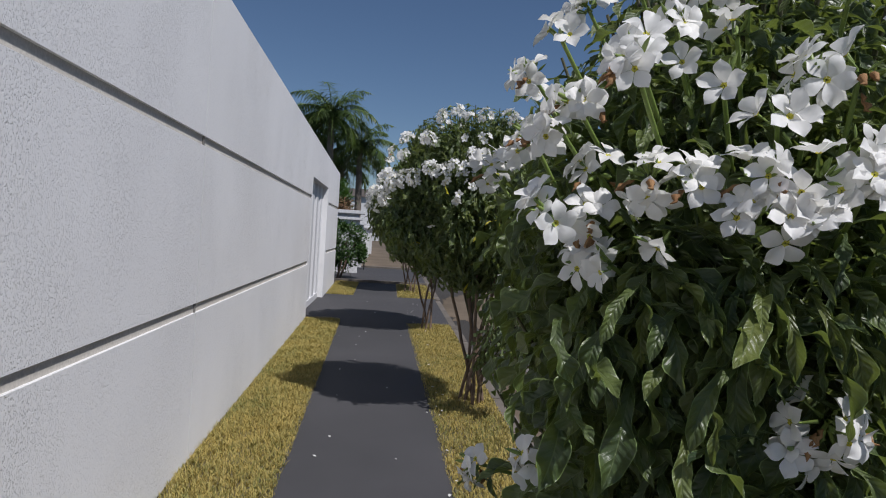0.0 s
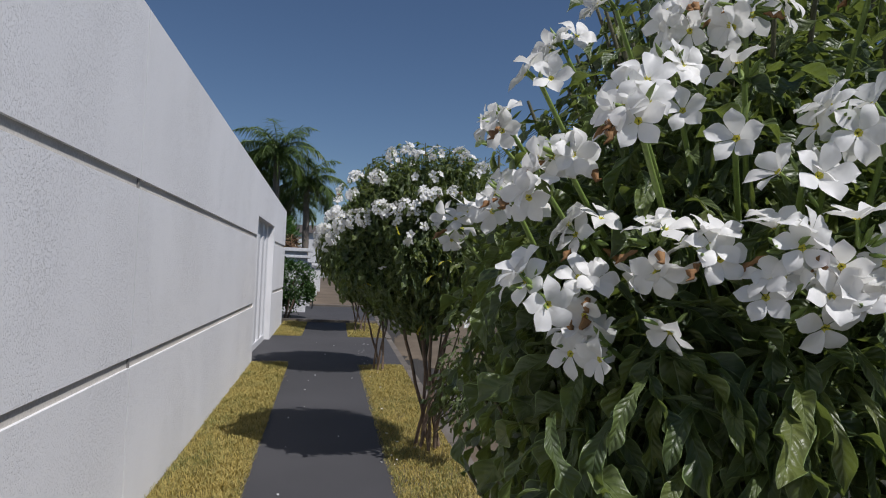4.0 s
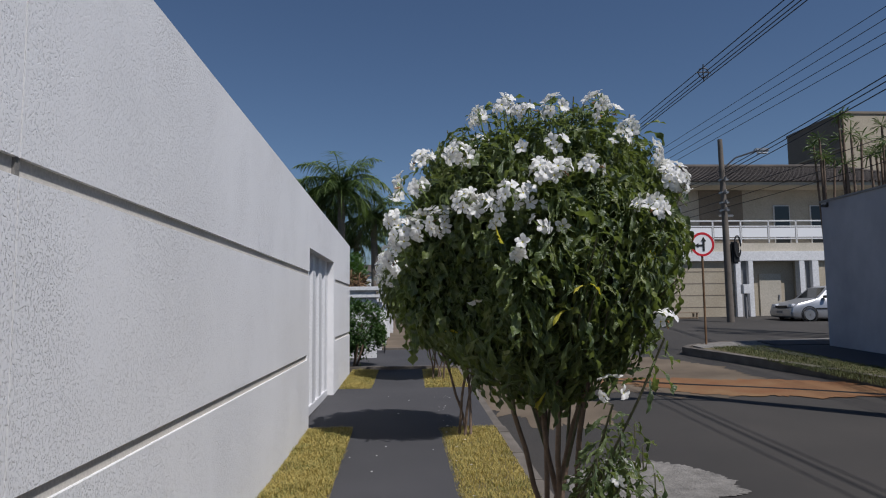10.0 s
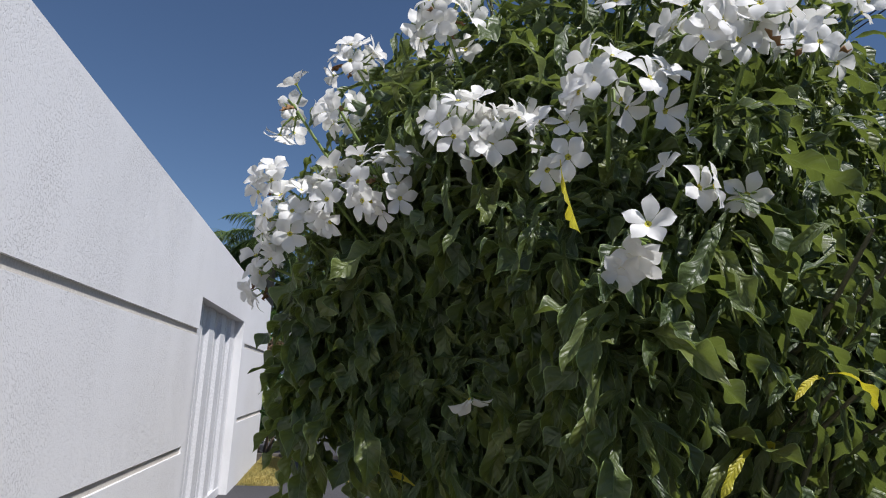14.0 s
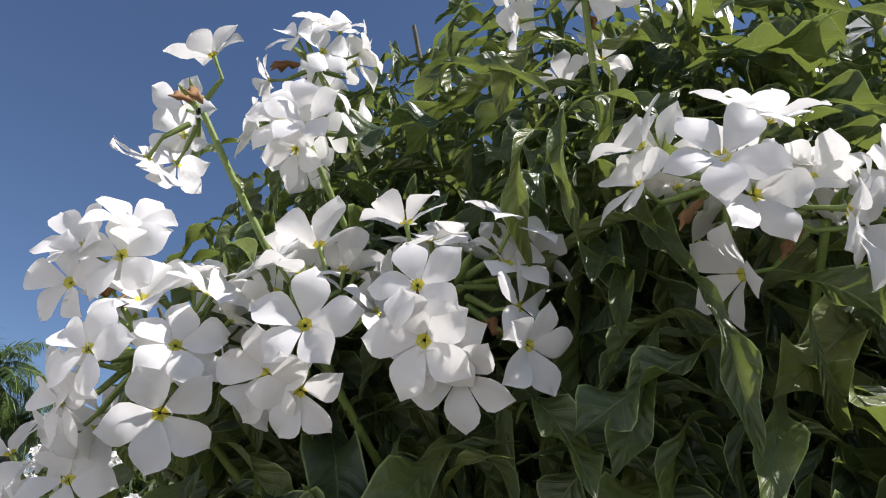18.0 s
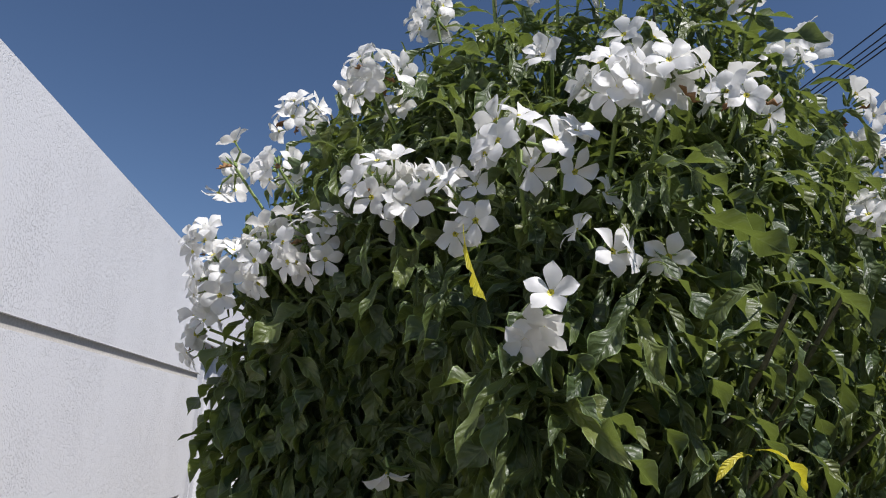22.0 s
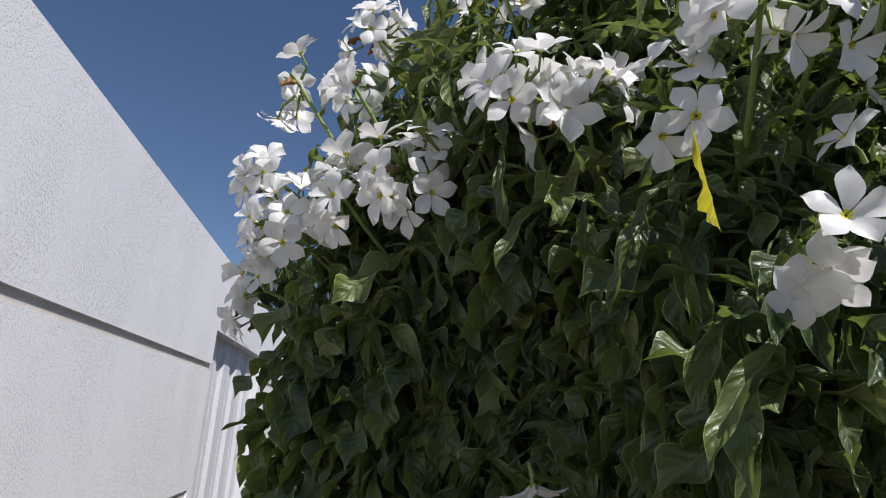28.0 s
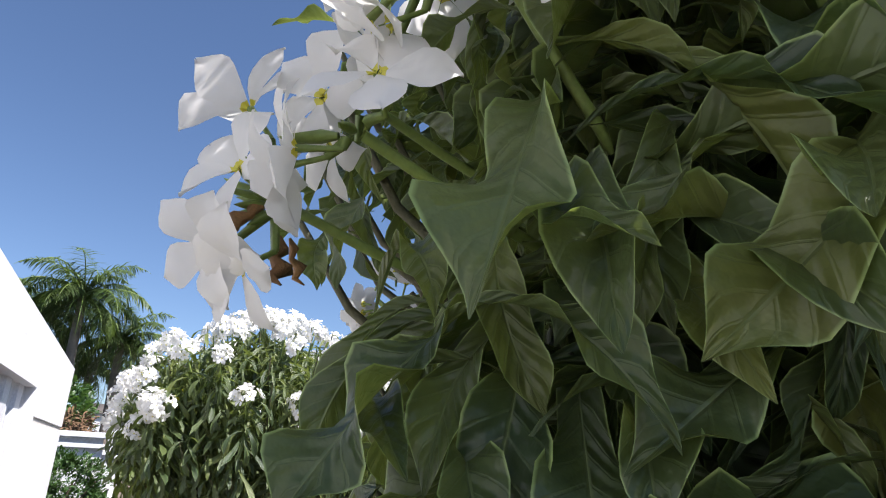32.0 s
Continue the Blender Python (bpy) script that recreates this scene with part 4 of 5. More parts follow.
flowering_shrub(41, (0.72, 15.6), PROF_3, ((0.0, 0.1), (0.06, 0.0), (0.1, -0.1), (-0.1, 0.0), (-0.08, 0.2)), (), tall, 240, split=False, scatter=54, big=(8, 18), leaf=0.17)

# ---- fallen petals along the path ----
rp = random.Random(5)
for i in range(60):
    x = rp.choice((rp.gauss(0.64, 0.03), rp.gauss(0.68, 0.09), rp.uniform(-0.5, 0.65)))
    y = rp.uniform(3.0, 13.5)
    r = rp.uniform(0.008, 0.02)
    a = rp.uniform(0, 6.28)
    V = [(math.cos(a) * r * px - math.sin(a) * r * py * 0.6, math.sin(a) * r * px + math.cos(a) * r * py * 0.6, pz * r) for px, py, pz in
         ((-1, 0, 0.1), (-0.4, -0.8, 0.25), (0.5, -0.7, 0.35), (1, 0, 0.2), (0.5, 0.7, 0.4), (-0.4, 0.8, 0.3), (0, 0, 0.12))]
    F = [(6, k, (k + 1) % 6) for k in range(6)]
    ob = obj("fallen_petal", V, F, PETAL)
    ob.location = (x, y, gz(y) + (0.004 if -0.4 < x < 0.6 else 0.03))
    tagged(ob, "fallen white petal lying at the edge of the footpath", "petal", "fallen petals")

# ---- patches on the street ----
def blotch(name, cx, cy, rx, ry, lift, material, label, seed, n=180, rough=0.16, turn=0.0):
    rr = random.Random(seed)
    ph = [rr.uniform(0, 6.28) for _ in range(40)]
    V = [(cx, cy, height(cx, cy) + lift)]
    rings = 6
    ct, st = math.cos(turn), math.sin(turn)
    for k in range(1, rings + 1):
        for i in range(n):
            a = 2 * math.pi * i / n
            w = 1 + rough * sum(math.sin(a * (j + 2) + ph[j]) / (j + 1) ** 0.8 for j in range(38)) * (k / rings) ** 2 + (rr.uniform(-0.05, 0.05) if k == rings else 0)
            u, v = rx * w * math.cos(a) * k / rings, ry * w * math.sin(a) * k / rings
            x, y = cx + u * ct - v * st, cy + u * st + v * ct
            V.append((x, y, height(x, y) + lift * (1.15 - 0.15 * k / rings)))
    F = [(0, 1 + i, 1 + (i + 1) % n) for i in range(n)]
    for k in range(rings - 1):
        F += [(1 + k * n + i, 1 + (k + 1) * n + i, 1 + (k + 1) * n + (i + 1) % n, 1 + k * n + (i + 1) % n) for i in range(n)]
    return tagged(obj(name, V, F, material), label, "road patch", kind="structure")


blotch("road_patch", 2.3, 8.75, 0.68, 0.72, 0.008, CONCRETE, "pale broken concrete patch in the road", 3, rough=0.07)
blotch("road_dust", 1.75, 6.2, 0.42, 2.6, 0.004, SAND, "brown dust along the kerb", 8, rough=0.07)
blotch("road_dust", 2.2, 13.4, 0.9, 2.4, 0.004, SAND, "brown dust washed across the road", 9, rough=0.1)
blotch("road_dust", 4.5, 15.6, 1.95, 2.7, 0.006, SAND, "pale dust spread over the road", 6, rough=0.08, turn=0.25)
blotch("road_dirt", 5.9, 13.2, 1.9, 0.9, 0.012, DIRT, "orange earth spread over the road", 4, rough=0.12, turn=-0.55)
blotch("road_dirt", 4.5, 14.3, 1.3, 0.4, 0.010, DIRT, "streak of orange earth on the road", 5, rough=0.13, turn=-0.5)
# a cast shadow's dark line across the road, laid as a thin black tube
tube("road_crack", [(x, 14.38 - 0.79 * (x - 4.18) + 0.05 * math.sin(x * 2.3), height(x, 14.38 - 0.79 * (x - 4.18)) + 0.004) for x in np.linspace(3.7, 7.25, 18)], 0.03, BLACK, None, 5)
bpy.data.objects["road_crack"]["kind"] = "structure"
# ---- far side of the street: pavement, wall ----
def corner_x(y):
    """Line of the far kerb, rounding off at the street corner."""
    return 7.0 - 0.19 * (y - 14.8) if y < 17.8 else 6.43 + (y - 17.8) ** 2 * 2.2


def raised(name, xa, xb, y0, y1, lift, material, steps=30):
    V, F = [], []
    for i in range(steps + 1):
        y = y0 + (y1 - y0) * i / steps
        a, b = xa(y), xb(y)
        b = max(b, a + 0.02)
        V += [(a, y, height(a, y) - 0.1), (a, y, height(a, y) + lift), (b, y, height(b, y) + lift), (b, y, height(b, y) - 0.1)]
    for i in range(steps):
        k = 4 * i
        F += [(k, k + 4, k + 5, k + 1), (k + 1, k + 5, k + 6, k + 2), (k + 2, k + 6, k + 7, k + 3)]
    F += [(0, 1, 2, 3), (4 * steps, 4 * steps + 3, 4 * steps + 2, 4 * steps + 1)]
    return tagged(obj(name, V, F, material), kind="structure")


raised("kerb_opposite", corner_x, lambda y: corner_x(y) + 0.16, -6, 18.6, 0.17, KERB_MAT, 60)
raised("verge_opposite", lambda y: corner_x(y) + 0.16, lambda y: corner_x(y) + 0.95, -6, 17.4, 0.16, SOIL, 60)
raised("pavement_opposite", lambda y: corner_x(y) + 0.95, lambda y: 9.62, -6, 17.4, 0.17, PATH_MAT, 60)
raised("pavement_corner", lambda y: max(corner_x(y) + 0.16, 6.8), lambda y: 22.0, 17.4, 19.3, 0.155, CONCRETE, 12)
raised("pavement_corner_path", lambda y: 8.6, lambda y: 22.0, 17.6, 18.5, 0.17, PATH_MAT, 8)
lawn("grass_opposite", 6.9, 8.2, 9.0, 17.4, 0.15, 22000, GREEN_GRASS, "green grass verge behind the far kerb", 0.06, 6, height)
tagged(boxed("wall_opposite", 9.6, 9.8, -6, 17.25, -0.3, 3.62, GREY_RENDER), kind="structure")
tagged(boxed("wall_opposite_return", 9.8, 22.0, 17.05, 17.25, -0.3, 3.62, GREY_RENDER), kind="structure")
tagged(boxed("wall_opposite_coping", 9.57, 9.83, -6, 17.28, 3.62, 3.67, GREY_PAINT, bevel=0.008), kind="structure")
cam_box = empty("security_camera", (9.56, 17.0, 3.52), "small dark security camera under the coping of the grey wall", "camera")
boxed("housing", -0.12, 0.02, -0.03, 0.03, -0.03, 0.03, BLACK, cam_box, 0.008)
boxed("bracket", 0.0, 0.06, -0.015, 0.015, -0.01, 0.08, BLACK, cam_box, 0.003)
tagged(boxed("road_upper", 8.6, 60, 19.3, 29.6, 0.25, 0.355, ROAD_MAT), kind="structure")


# ---- traffic sign ----
def disc(name, r0, r1, y, thick, material, parent, n=40):
    V, F = [], []
    for i in range(n):
        a = 2 * math.pi * i / n
        for r in (r0, r1):
            V += [(r * math.cos(a), y, r * math.sin(a)), (r * math.cos(a), y + thick, r * math.sin(a))]
    for i in range(n):
        k, q = 4 * i, 4 * ((i + 1) % n)
        F += [(k, k + 2, q + 2, q), (k + 2, k + 3, q + 3, q + 2), (k + 1, q + 1, q + 3, k + 3), (k, q, q + 1, k + 1)]
    return obj(name, V, F, material, parent)


SX, SY = 7.2, 18.2
SZ = height(SX, SY) + 0.16
sign = empty("traffic_sign", (SX, SY, SZ), "round red-rimmed traffic sign with a black arrow on a post", "traffic sign")
tube("post", [(0, 0, -0.1), (0, 0, 1.2), (0, 0, 2.65)], 0.026, RUST, sign, 10)
plate = empty("plate", (0, -0.035, 2.36))
plate.parent = sign
disc("rim", 0.235, 0.29, -0.008, 0.012, RED, plate)
disc("face", 0.0, 0.236, -0.004, 0.008, SIGN_WHITE, plate)
bm = bmesh.new()
box(bm, 0.0, 0.05, -0.014, -0.009, -0.16, 0.08)
box(bm, -0.11, 0.0, -0.014, -0.009, -0.05, -0.005)
for pts in (((-0.04, 0.07), (0.09, 0.07), (0.025, 0.18)), ((-0.10, -0.085), (-0.10, 0.03), (-0.19, -0.028))):
    bm.faces.new([bm.verts.new((x, -0.0135, z)) for x, z in pts])
part("arrow", bm, BLACK, plate)

# ---- utility pole, lamp and cables ----
PX, PY = 12.5, 27.6
PZ = height(PX, PY)
pole = empty("utility_pole", (PX, PY, PZ), "tall concrete utility pole with black boxes and a lamp arm", "utility pole")
tube("shaft", [(0, 0, -0.2), (-0.03, 0, 3.5), (-0.09, 0, 7.15)], (0.145, 0.12, 0.09), POLE_MAT, pole, 14)
tube("lamp_arm", [(0.0, 0, 6.0), (0.35, -0.3, 6.35), (0.9, -0.8, 6.5)], 0.035, STEEL, pole, 8)
boxed("lamp_head", 0.8, 1.35, -0.98, -0.78, 6.44, 6.58, STEEL, pole, 0.04)
boxed("lamp_lens", 0.9, 1.3, -0.95, -0.81, 6.38, 6.44, LAMP_GLASS, pole, 0.02)
boxed("junction_box", 0.12, 0.42, -0.16, 0.14, 2.25, 3.1, BLACK, pole, 0.06)
tube("cable_coil", [(0.32 + 0.12 * math.cos(a), -0.18, 2.9 + 0.42 * math.sin(a)) for a in np.linspace(0, 6.0, 18)], 0.03, CABLE, pole, 6)
for z in (4.3, 4.6, 5.0, 5.5):
    boxed("clamp", -0.18, 0.12, -0.13, 0.13, z, z + 0.06, STEEL, pole, 0.01)
    tube("insulator", [(-0.05, -0.2, z), (-0.05, -0.2, z + 0.12)], 0.05, GREY_PAINT, pole, 8)


def cable(name, a, b, sag, r, label):
    pts = [tuple(np.array(a) * (1 - t) + np.array(b) * t - np.array((0, 0, sag * 4 * t * (1 - t)))) for t in np.linspace(0, 1, 24)]
    return tagged(tube(name, pts, r, CABLE, None, 5), label, "cable", "overhead cables")


for dx, dz in ((0, -0.02), (0.16, 0.02), (-0.14, 0.12), (0.1, 0.16)):
    cable("power_cable", (7.2 + dx, -8, 7.0 + dz), (7.2 + dx, 70, 7.0 + dz), 0.3, 0.011, "black overhead power cable running along the street")
spacer = tagged(tube("cable_spacer", [(7.2 + 0.13 * math.cos(a), 17.69, 6.83 + 0.13 * math.sin(a)) for a in np.linspace(0, 6.2832, 9)], 0.014, BLACK, None, 5), "black plastic spacer on the power cables", "spacer")
tube("spacer_bar", [(7.02, 17.69, 6.83), (7.2, 17.69, 6.85), (7.38, 17.69, 6.83)], 0.014, BLACK, spacer, 5)
tube("spacer_bar", [(7.2, 17.69, 6.64), (7.19, 17.69, 6.85), (7.2, 17.69, 7.04)], 0.014, BLACK, spacer, 5)
for z0, dx, ex in ((6.6, 0, 8.1), (6.46, 0.3, 8.1), (6.3, 0.5, 8.15), (5.75, 0.2, 12.7), (5.4, 0.4, 12.8), (5.1, 0.1, 12.65)):
    cable("service_cable", (PX, PY - 0.1, z0), (ex, -4, z0 + 0.3), 0.25, 0.015 if ex < 9 else 0.011, "black overhead cable from the concrete pole")
    cable("service_cable", (PX, PY, z0), (6.5 + dx, 60, z0 + 0.3), 0.4, 0.012, "black overhead cable from the concrete pole")
for z in (6.36, 6.58, 6.84, 7.08):
    cable("high_cable", (9.5, -8, z + 0.18), (9.5, 75, z + 0.18), 0.2, 0.008, "thin overhead wire above the street")


# street lamp over the road
lamp = empty("street_lamp", (7.42, 9.5, height(7.42, 9.5)), "grey street lamp head on an arm over the road", "street lamp")
LZ = 5.7 - height(7.42, 9.5)
tube("mast", [(0, 0, -0.2), (0, 0, 4), (0, 0, 7.6)], (0.16, 0.14, 0.11), POLE_MAT, lamp, 12)
tube("arm", [(0, 0, LZ - 0.5), (-0.5, 0.2, LZ - 0.08), (-1.15, 0.42, LZ + 0.03)], 0.03, STEEL, lamp, 8)
bm = bmesh.new()
box(bm, -1.42, -1.08, 0.36, 0.54, LZ - 0.06, LZ + 0.1, 0.03)
part("ballast_box", bm, GREY_PAINT, lamp)
bm = bmesh.new()
bmesh.ops.create_uvsphere(bm, u_segments=20, v_segments=12, radius=1, matrix=Matrix.Translation((-1.62, 0.5, LZ + 0.04)) @ Matrix.Diagonal((0.25, 0.16, 0.10, 1)))
part("lamp_hood", bm, STEEL, lamp)
bm = bmesh.new()
bmesh.ops.create_uvsphere(bm, u_segments=20, v_segments=12, radius=1, matrix=Matrix.Translation((-1.62, 0.5, LZ - 0.0)) @ Matrix.Diagonal((0.20, 0.135, 0.11, 1)))
part("lamp_bowl", bm, CREAM, lamp, "yellowed lamp bowl")


# ---- the two-storey house across the junction ----
HY = 31.0
HZ = 0.85


def house():
    h = empty("house", (0, HY, -0.26), "two-storey cream house with white-framed street wall, balcony and dark tiled roof", "house")
    boxed("street_wall_band", 11.2, 24, 0, 0.35, 3.5, 3.92, HOUSE_WHITE, h, 0.01)
    for x0, x1 in ((11.2, 11.5), (14.52, 14.76), (15.1, 15.32), (17.42, 17.66), (18.0, 18.3), (20.6, 20.9)):
        boxed("column", x0, x1, 0.0, 0.35, HZ - 0.1, 3.5, HOUSE_WHITE, h, 0.01)
    boxed("side_wall", 10.2, 11.2, 0.6, 0.8, HZ - 0.1, 3.5, GREY_PAINT, h)
    boxed("garage_door", 11.5, 14.52, 0.16, 0.22, HZ, 3.5, BEIGE, h)
    for i in range(5):
        boxed("garage_rail", 11.5, 14.52, 0.15, 0.158, HZ + 0.1 + i * 0.52, HZ + 0.13 + i * 0.52, BEIGE_DARK, h)
    for x0, x1 in ((14.76, 15.1), (17.66, 18.0)):
        boxed("slot_panel", x0, x1, 0.2, 0.26, HZ, 3.5, GREY_PAINT, h)
    boxed("entry_back", 15.32, 17.42, 0.5, 0.6, HZ - 0.1, 3.5, BEIGE, h)
    d = boxed("entry_door", 15.8, 16.8, 0.44, 0.496, HZ, 2.95, CREAM, h, 0.01)
    boxed("door_handle", 16.65, 16.7, 0.4, 0.44, HZ + 0.95, HZ + 1.15, STEEL, d)
    boxed("entry_side", 15.30, 15.32, 0.35, 0.496, HZ, 3.5, BEIGE, h)
    boxed("entry_side", 17.42, 17.44, 0.35, 0.496, HZ, 3.5, BEIGE, h)
    boxed("garage_wing", 18.3, 24, 0.15, 0.3, HZ - 0.1, 3.5, BEIGE, h)
    boxed("ground_block", 11.5, 24, 1.1, 9, HZ - 0.1, 4.3, CREAM, h)
    # balcony
    boxed("balcony_slab", 11.9, 24, 0.35, 2.2, 3.92, 4.32, CREAM, h, 0.01)
    for i in range(9):
        x = 12.5 + i * 1.28
        boxed("rail_post", x - 0.03, x + 0.03, 0.4, 0.46, 4.32, 5.36, HOUSE_WHITE, h, 0.006)
    for z in (5.3, 5.05, 4.5):
        boxed("handrail", 12.0, 22.8, 0.4, 0.46, z, z + 0.06, HOUSE_WHITE, h, 0.006)
        boxed("handrail", 12.0, 12.06, 0.46, 2.1, z, z + 0.06, HOUSE_WHITE, h, 0.006)
    for i in range(8):
        x = 12.56 + i * 1.28
        boxed("balcony_panel", x, x + 1.16, 0.42, 0.44, 4.6, 5.02, SIGN_WHITE, h)
    # upper storey
    boxed("upper_wall", 11.6, 24, 2.2, 9, 4.3, 7.05, CREAM, h)
    boxed("upper_accent", 14.0, 16.1, 2.14, 2.2, 4.35, 7.0, BEIGE_DARK, h)
    boxed("wall_light", 14.9, 15.6, 2.04, 2.14, 5.75, 5.85, HOUSE_WHITE, h, 0.02)
    for x0, x1, z0, z1 in ((12.35, 12.6, 5.75, 6.2), (12.85, 13.1, 5.75, 6.2), (17.6, 18.4, 4.4, 6.3), (19.4, 20.6, 4.4, 6.3)):
        w = boxed("window", x0, x1, 2.12, 2.2, z0, z1, HOUSE_WHITE, h, 0.01)
        boxed("pane", x0 + 0.05, x1 - 0.05, 2.10, 2.116, z0 + 0.05, z1 - 0.05, GLASS_DARK, w)
    boxed("eave", 10.7, 24.8, 0.9, 10, 7.05, 7.22, CREAM, h, 0.02)
    V = [(10.6, 0.8, 7.22), (25, 0.8, 7.22), (25, 10.2, 7.22), (10.6, 10.2, 7.22), (14.2, 5, 8.75), (22.5, 5, 8.75)]
    roof = obj("roof", V, [(0, 1, 5, 4), (1, 2, 5), (2, 3, 4, 5), (3, 0, 4), (3, 2, 1, 0)], ROOF, h)
    for i in range(64):
        x = 10.75 + i * 0.22
        t = min(1.0, max(0.0, (x - 10.6) / 3.6), max(0.0, (25 - x) / 2.5))
        tube("roof_course", [(x, 0.78, 7.235), (x, 0.8 + 4.2 * t, 7.235 + 1.53 * t)], 0.035, ROOF, roof, 5)
    tube("ridge", [(10.7, 0.9, 7.28), (14.2, 5, 8.8), (22.5, 5, 8.8), (24.9, 0.9, 7.28)], 0.12, ROOF, roof, 6)
    return h


house()
tagged(boxed("pavement_house", 9.0, 40, 29.6, HY + 9, 0.1, HZ - 0.28, CONCRETE), kind="structure")
tower = empty("apartment_block", (24, 37, -0.5), "plain beige block behind the house, its shaded side coloured brown", "building")
boxed("wall", 0, 12, 0, 5.2, 0.5, 12.2, BEIGE, tower)
# thin darker sheet: the shade of this side, put into its colour
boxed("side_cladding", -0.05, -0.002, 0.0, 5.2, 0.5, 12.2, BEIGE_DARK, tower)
for z in (9.4, 10.3):
    boxed("moulding", -0.12, -0.05, 0.0, 5.2, z, z + 0.07, BEIGE, tower)
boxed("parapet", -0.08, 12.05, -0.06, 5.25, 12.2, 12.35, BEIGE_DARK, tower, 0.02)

# post box and pallet bench
post = empty("post_box", (14.35, 29.9, HZ - 0.28), "pale box on a thin post beside the house", "post box")
tube("post", [(0, 0, 0), (0, 0, 1.3)], 0.04, GREY_PAINT, post, 8)
boxed("box", -0.16, 0.16, -0.12, 0.12, 1.2, 1.6, HOUSE_WHITE, post, 0.02)
pal = empty("wooden_bench", (11.2, 29.8, HZ - 0.28), "weathered wooden pallet bench against the house wall", "bench")
for i in range(4):
    boxed("slat", 0.0, 1.05, 0.12 * i, 0.12 * i + 0.09, 0.42, 0.45, WOOD, pal, 0.005)
for x in (0.03, 0.95):
    for y in (0.02, 0.36):
        boxed("leg", x, x + 0.07, y, y + 0.07, 0.0, 0.42, WOOD, pal, 0.005)
boxed("brace", 0.05, 1.0, 0.01, 0.03, 0.2, 0.26, WOOD, pal, 0.004)


# ---- parked hatchback ----
def parked_car(at):
    c = empty("parked_car", at, "silver small hatchback parked at the kerb", "car")
    prof = [(0.03, 0.22), (0.0, 0.42), (0.06, 0.62), (0.25, 0.74), (0.95, 0.90), (1.05, 0.93), (1.55, 1.33), (1.8, 1.41), (2.6, 1.42), (3.2, 1.33), (3.6, 0.98), (3.72, 0.9), (3.76, 0.55), (3.74, 0.24), (3.5, 0.18), (0.3, 0.18)]
    bm = bmesh.new()
    rows = []
    for y, k in ((-0.80, 0.90), (-0.78, 1.0), (-0.62, 1.0), (0.0, 1.02), (0.62, 1.0), (0.78, 1.0), (0.80, 0.90)):
        row = []
        for x, z in prof:
            tuck = max(0.0, z - 0.9) * 0.28 * (1 if abs(y) > 0.6 else 0)
            yy = y - math.copysign(tuck, y) if y else 0.0
            row.append(bm.verts.new((1.88 + (x - 1.88) * (0.99 if k < 1 else 1.0), yy, 0.6 + (z - 0.6) * min(k + (0.06 if k < 1 else 0), 1.02))))
        rows.append(row)
    for a, b in zip(rows, rows[1:]):
        for i in range(len(prof)):
            j = (i + 1) % len(prof)
            bm.faces.new((a[i], a[j], b[j], b[i]))
    bm.faces.new(rows[0])
    bm.faces.new(list(reversed(rows[-1])))
    bmesh.ops.recalc_face_normals(bm, faces=bm.faces)
    for f in bm.faces:
        f.smooth = True
    part("body", bm, SILVER, c)
    for s in (-1, 1):
        y = s * 0.70
        obj("side_window", [(1.20, y, 0.96), (1.62, y - s * 0.08, 1.29), (2.35, y - s * 0.1, 1.33), (2.35, y + s * 0.03, 0.95)] if s < 0 else
            [(2.35, y + s * 0.03, 0.95), (2.35, y - s * 0.1, 1.33), (1.62, y - s * 0.08, 1.29), (1.20, y, 0.96)], [(0, 1, 2, 3)], GLASS_DARK, c).location.y = s * 0.06
        obj("rear_window", [(2.42, y, 0.96), (2.42, y - s * 0.1, 1.33), (3.05, y - s * 0.1, 1.28), (3.35, y, 0.98)], [(0, 1, 2, 3)], GLASS_DARK, c).location.y = s * 0.07
        boxed("mirror", 1.22, 1.36, s * 0.88 - 0.06, s * 0.88 + 0.06, 0.93, 1.04, BLACK, c, 0.02)
        boxed("headlight", 0.03, 0.22, s * 0.58 - 0.15, s * 0.58 + 0.15, 0.58, 0.72, LAMP_GLASS, c, 0.03)
        boxed("side_strip", 0.95, 2.85, s * 0.795 - 0.015, s * 0.795 + 0.015, 0.5, 0.56, BLACK, c, 0.006)
        for x in (0.68, 3.08):
            w = new("wheel")
            w.parent = c
            w.location = (x, s * 0.74, 0.29)
            V, F = tube_arrays([(0, -0.09, 0), (0, -0.085, 0), (0, 0.085, 0), (0, 0.09, 0)], (0.25, 0.29, 0.29, 0.25), 24)
            t = new("tyre", quads_mesh("tyre", V, F, RUBBER))
            t.parent = w
            disc("rim", 0.03, 0.20, s * 0.09, 0.01, STEEL, w, 20)
            disc("wheel_arch", 0.30, 0.335, s * 0.06, s * 0.01, BLACK, c, 24).location = (x, s * 0.74, 0.30)
    obj("windscreen", [(1.10, -0.62, 0.95), (1.10, 0.62, 0.95), (1.56, 0.52, 1.335), (1.56, -0.52, 1.335)], [(0, 1, 2, 3)], GLASS_DARK, c).location = (-0.02, 0, 0.015)
    boxed("grille", -0.012, 0.05, -0.38, 0.38, 0.56, 0.66, BLACK, c, 0.01)
    boxed("bumper", -0.05, 0.12, -0.76, 0.76, 0.26, 0.48, SILVER, c, 0.05)
    boxed("number_plate", -0.065, -0.05, -0.2, 0.2, 0.36, 0.46, GREY_PAINT, c, 0.004)
    return c


parked_car((14.9, 28.3, 0.61))


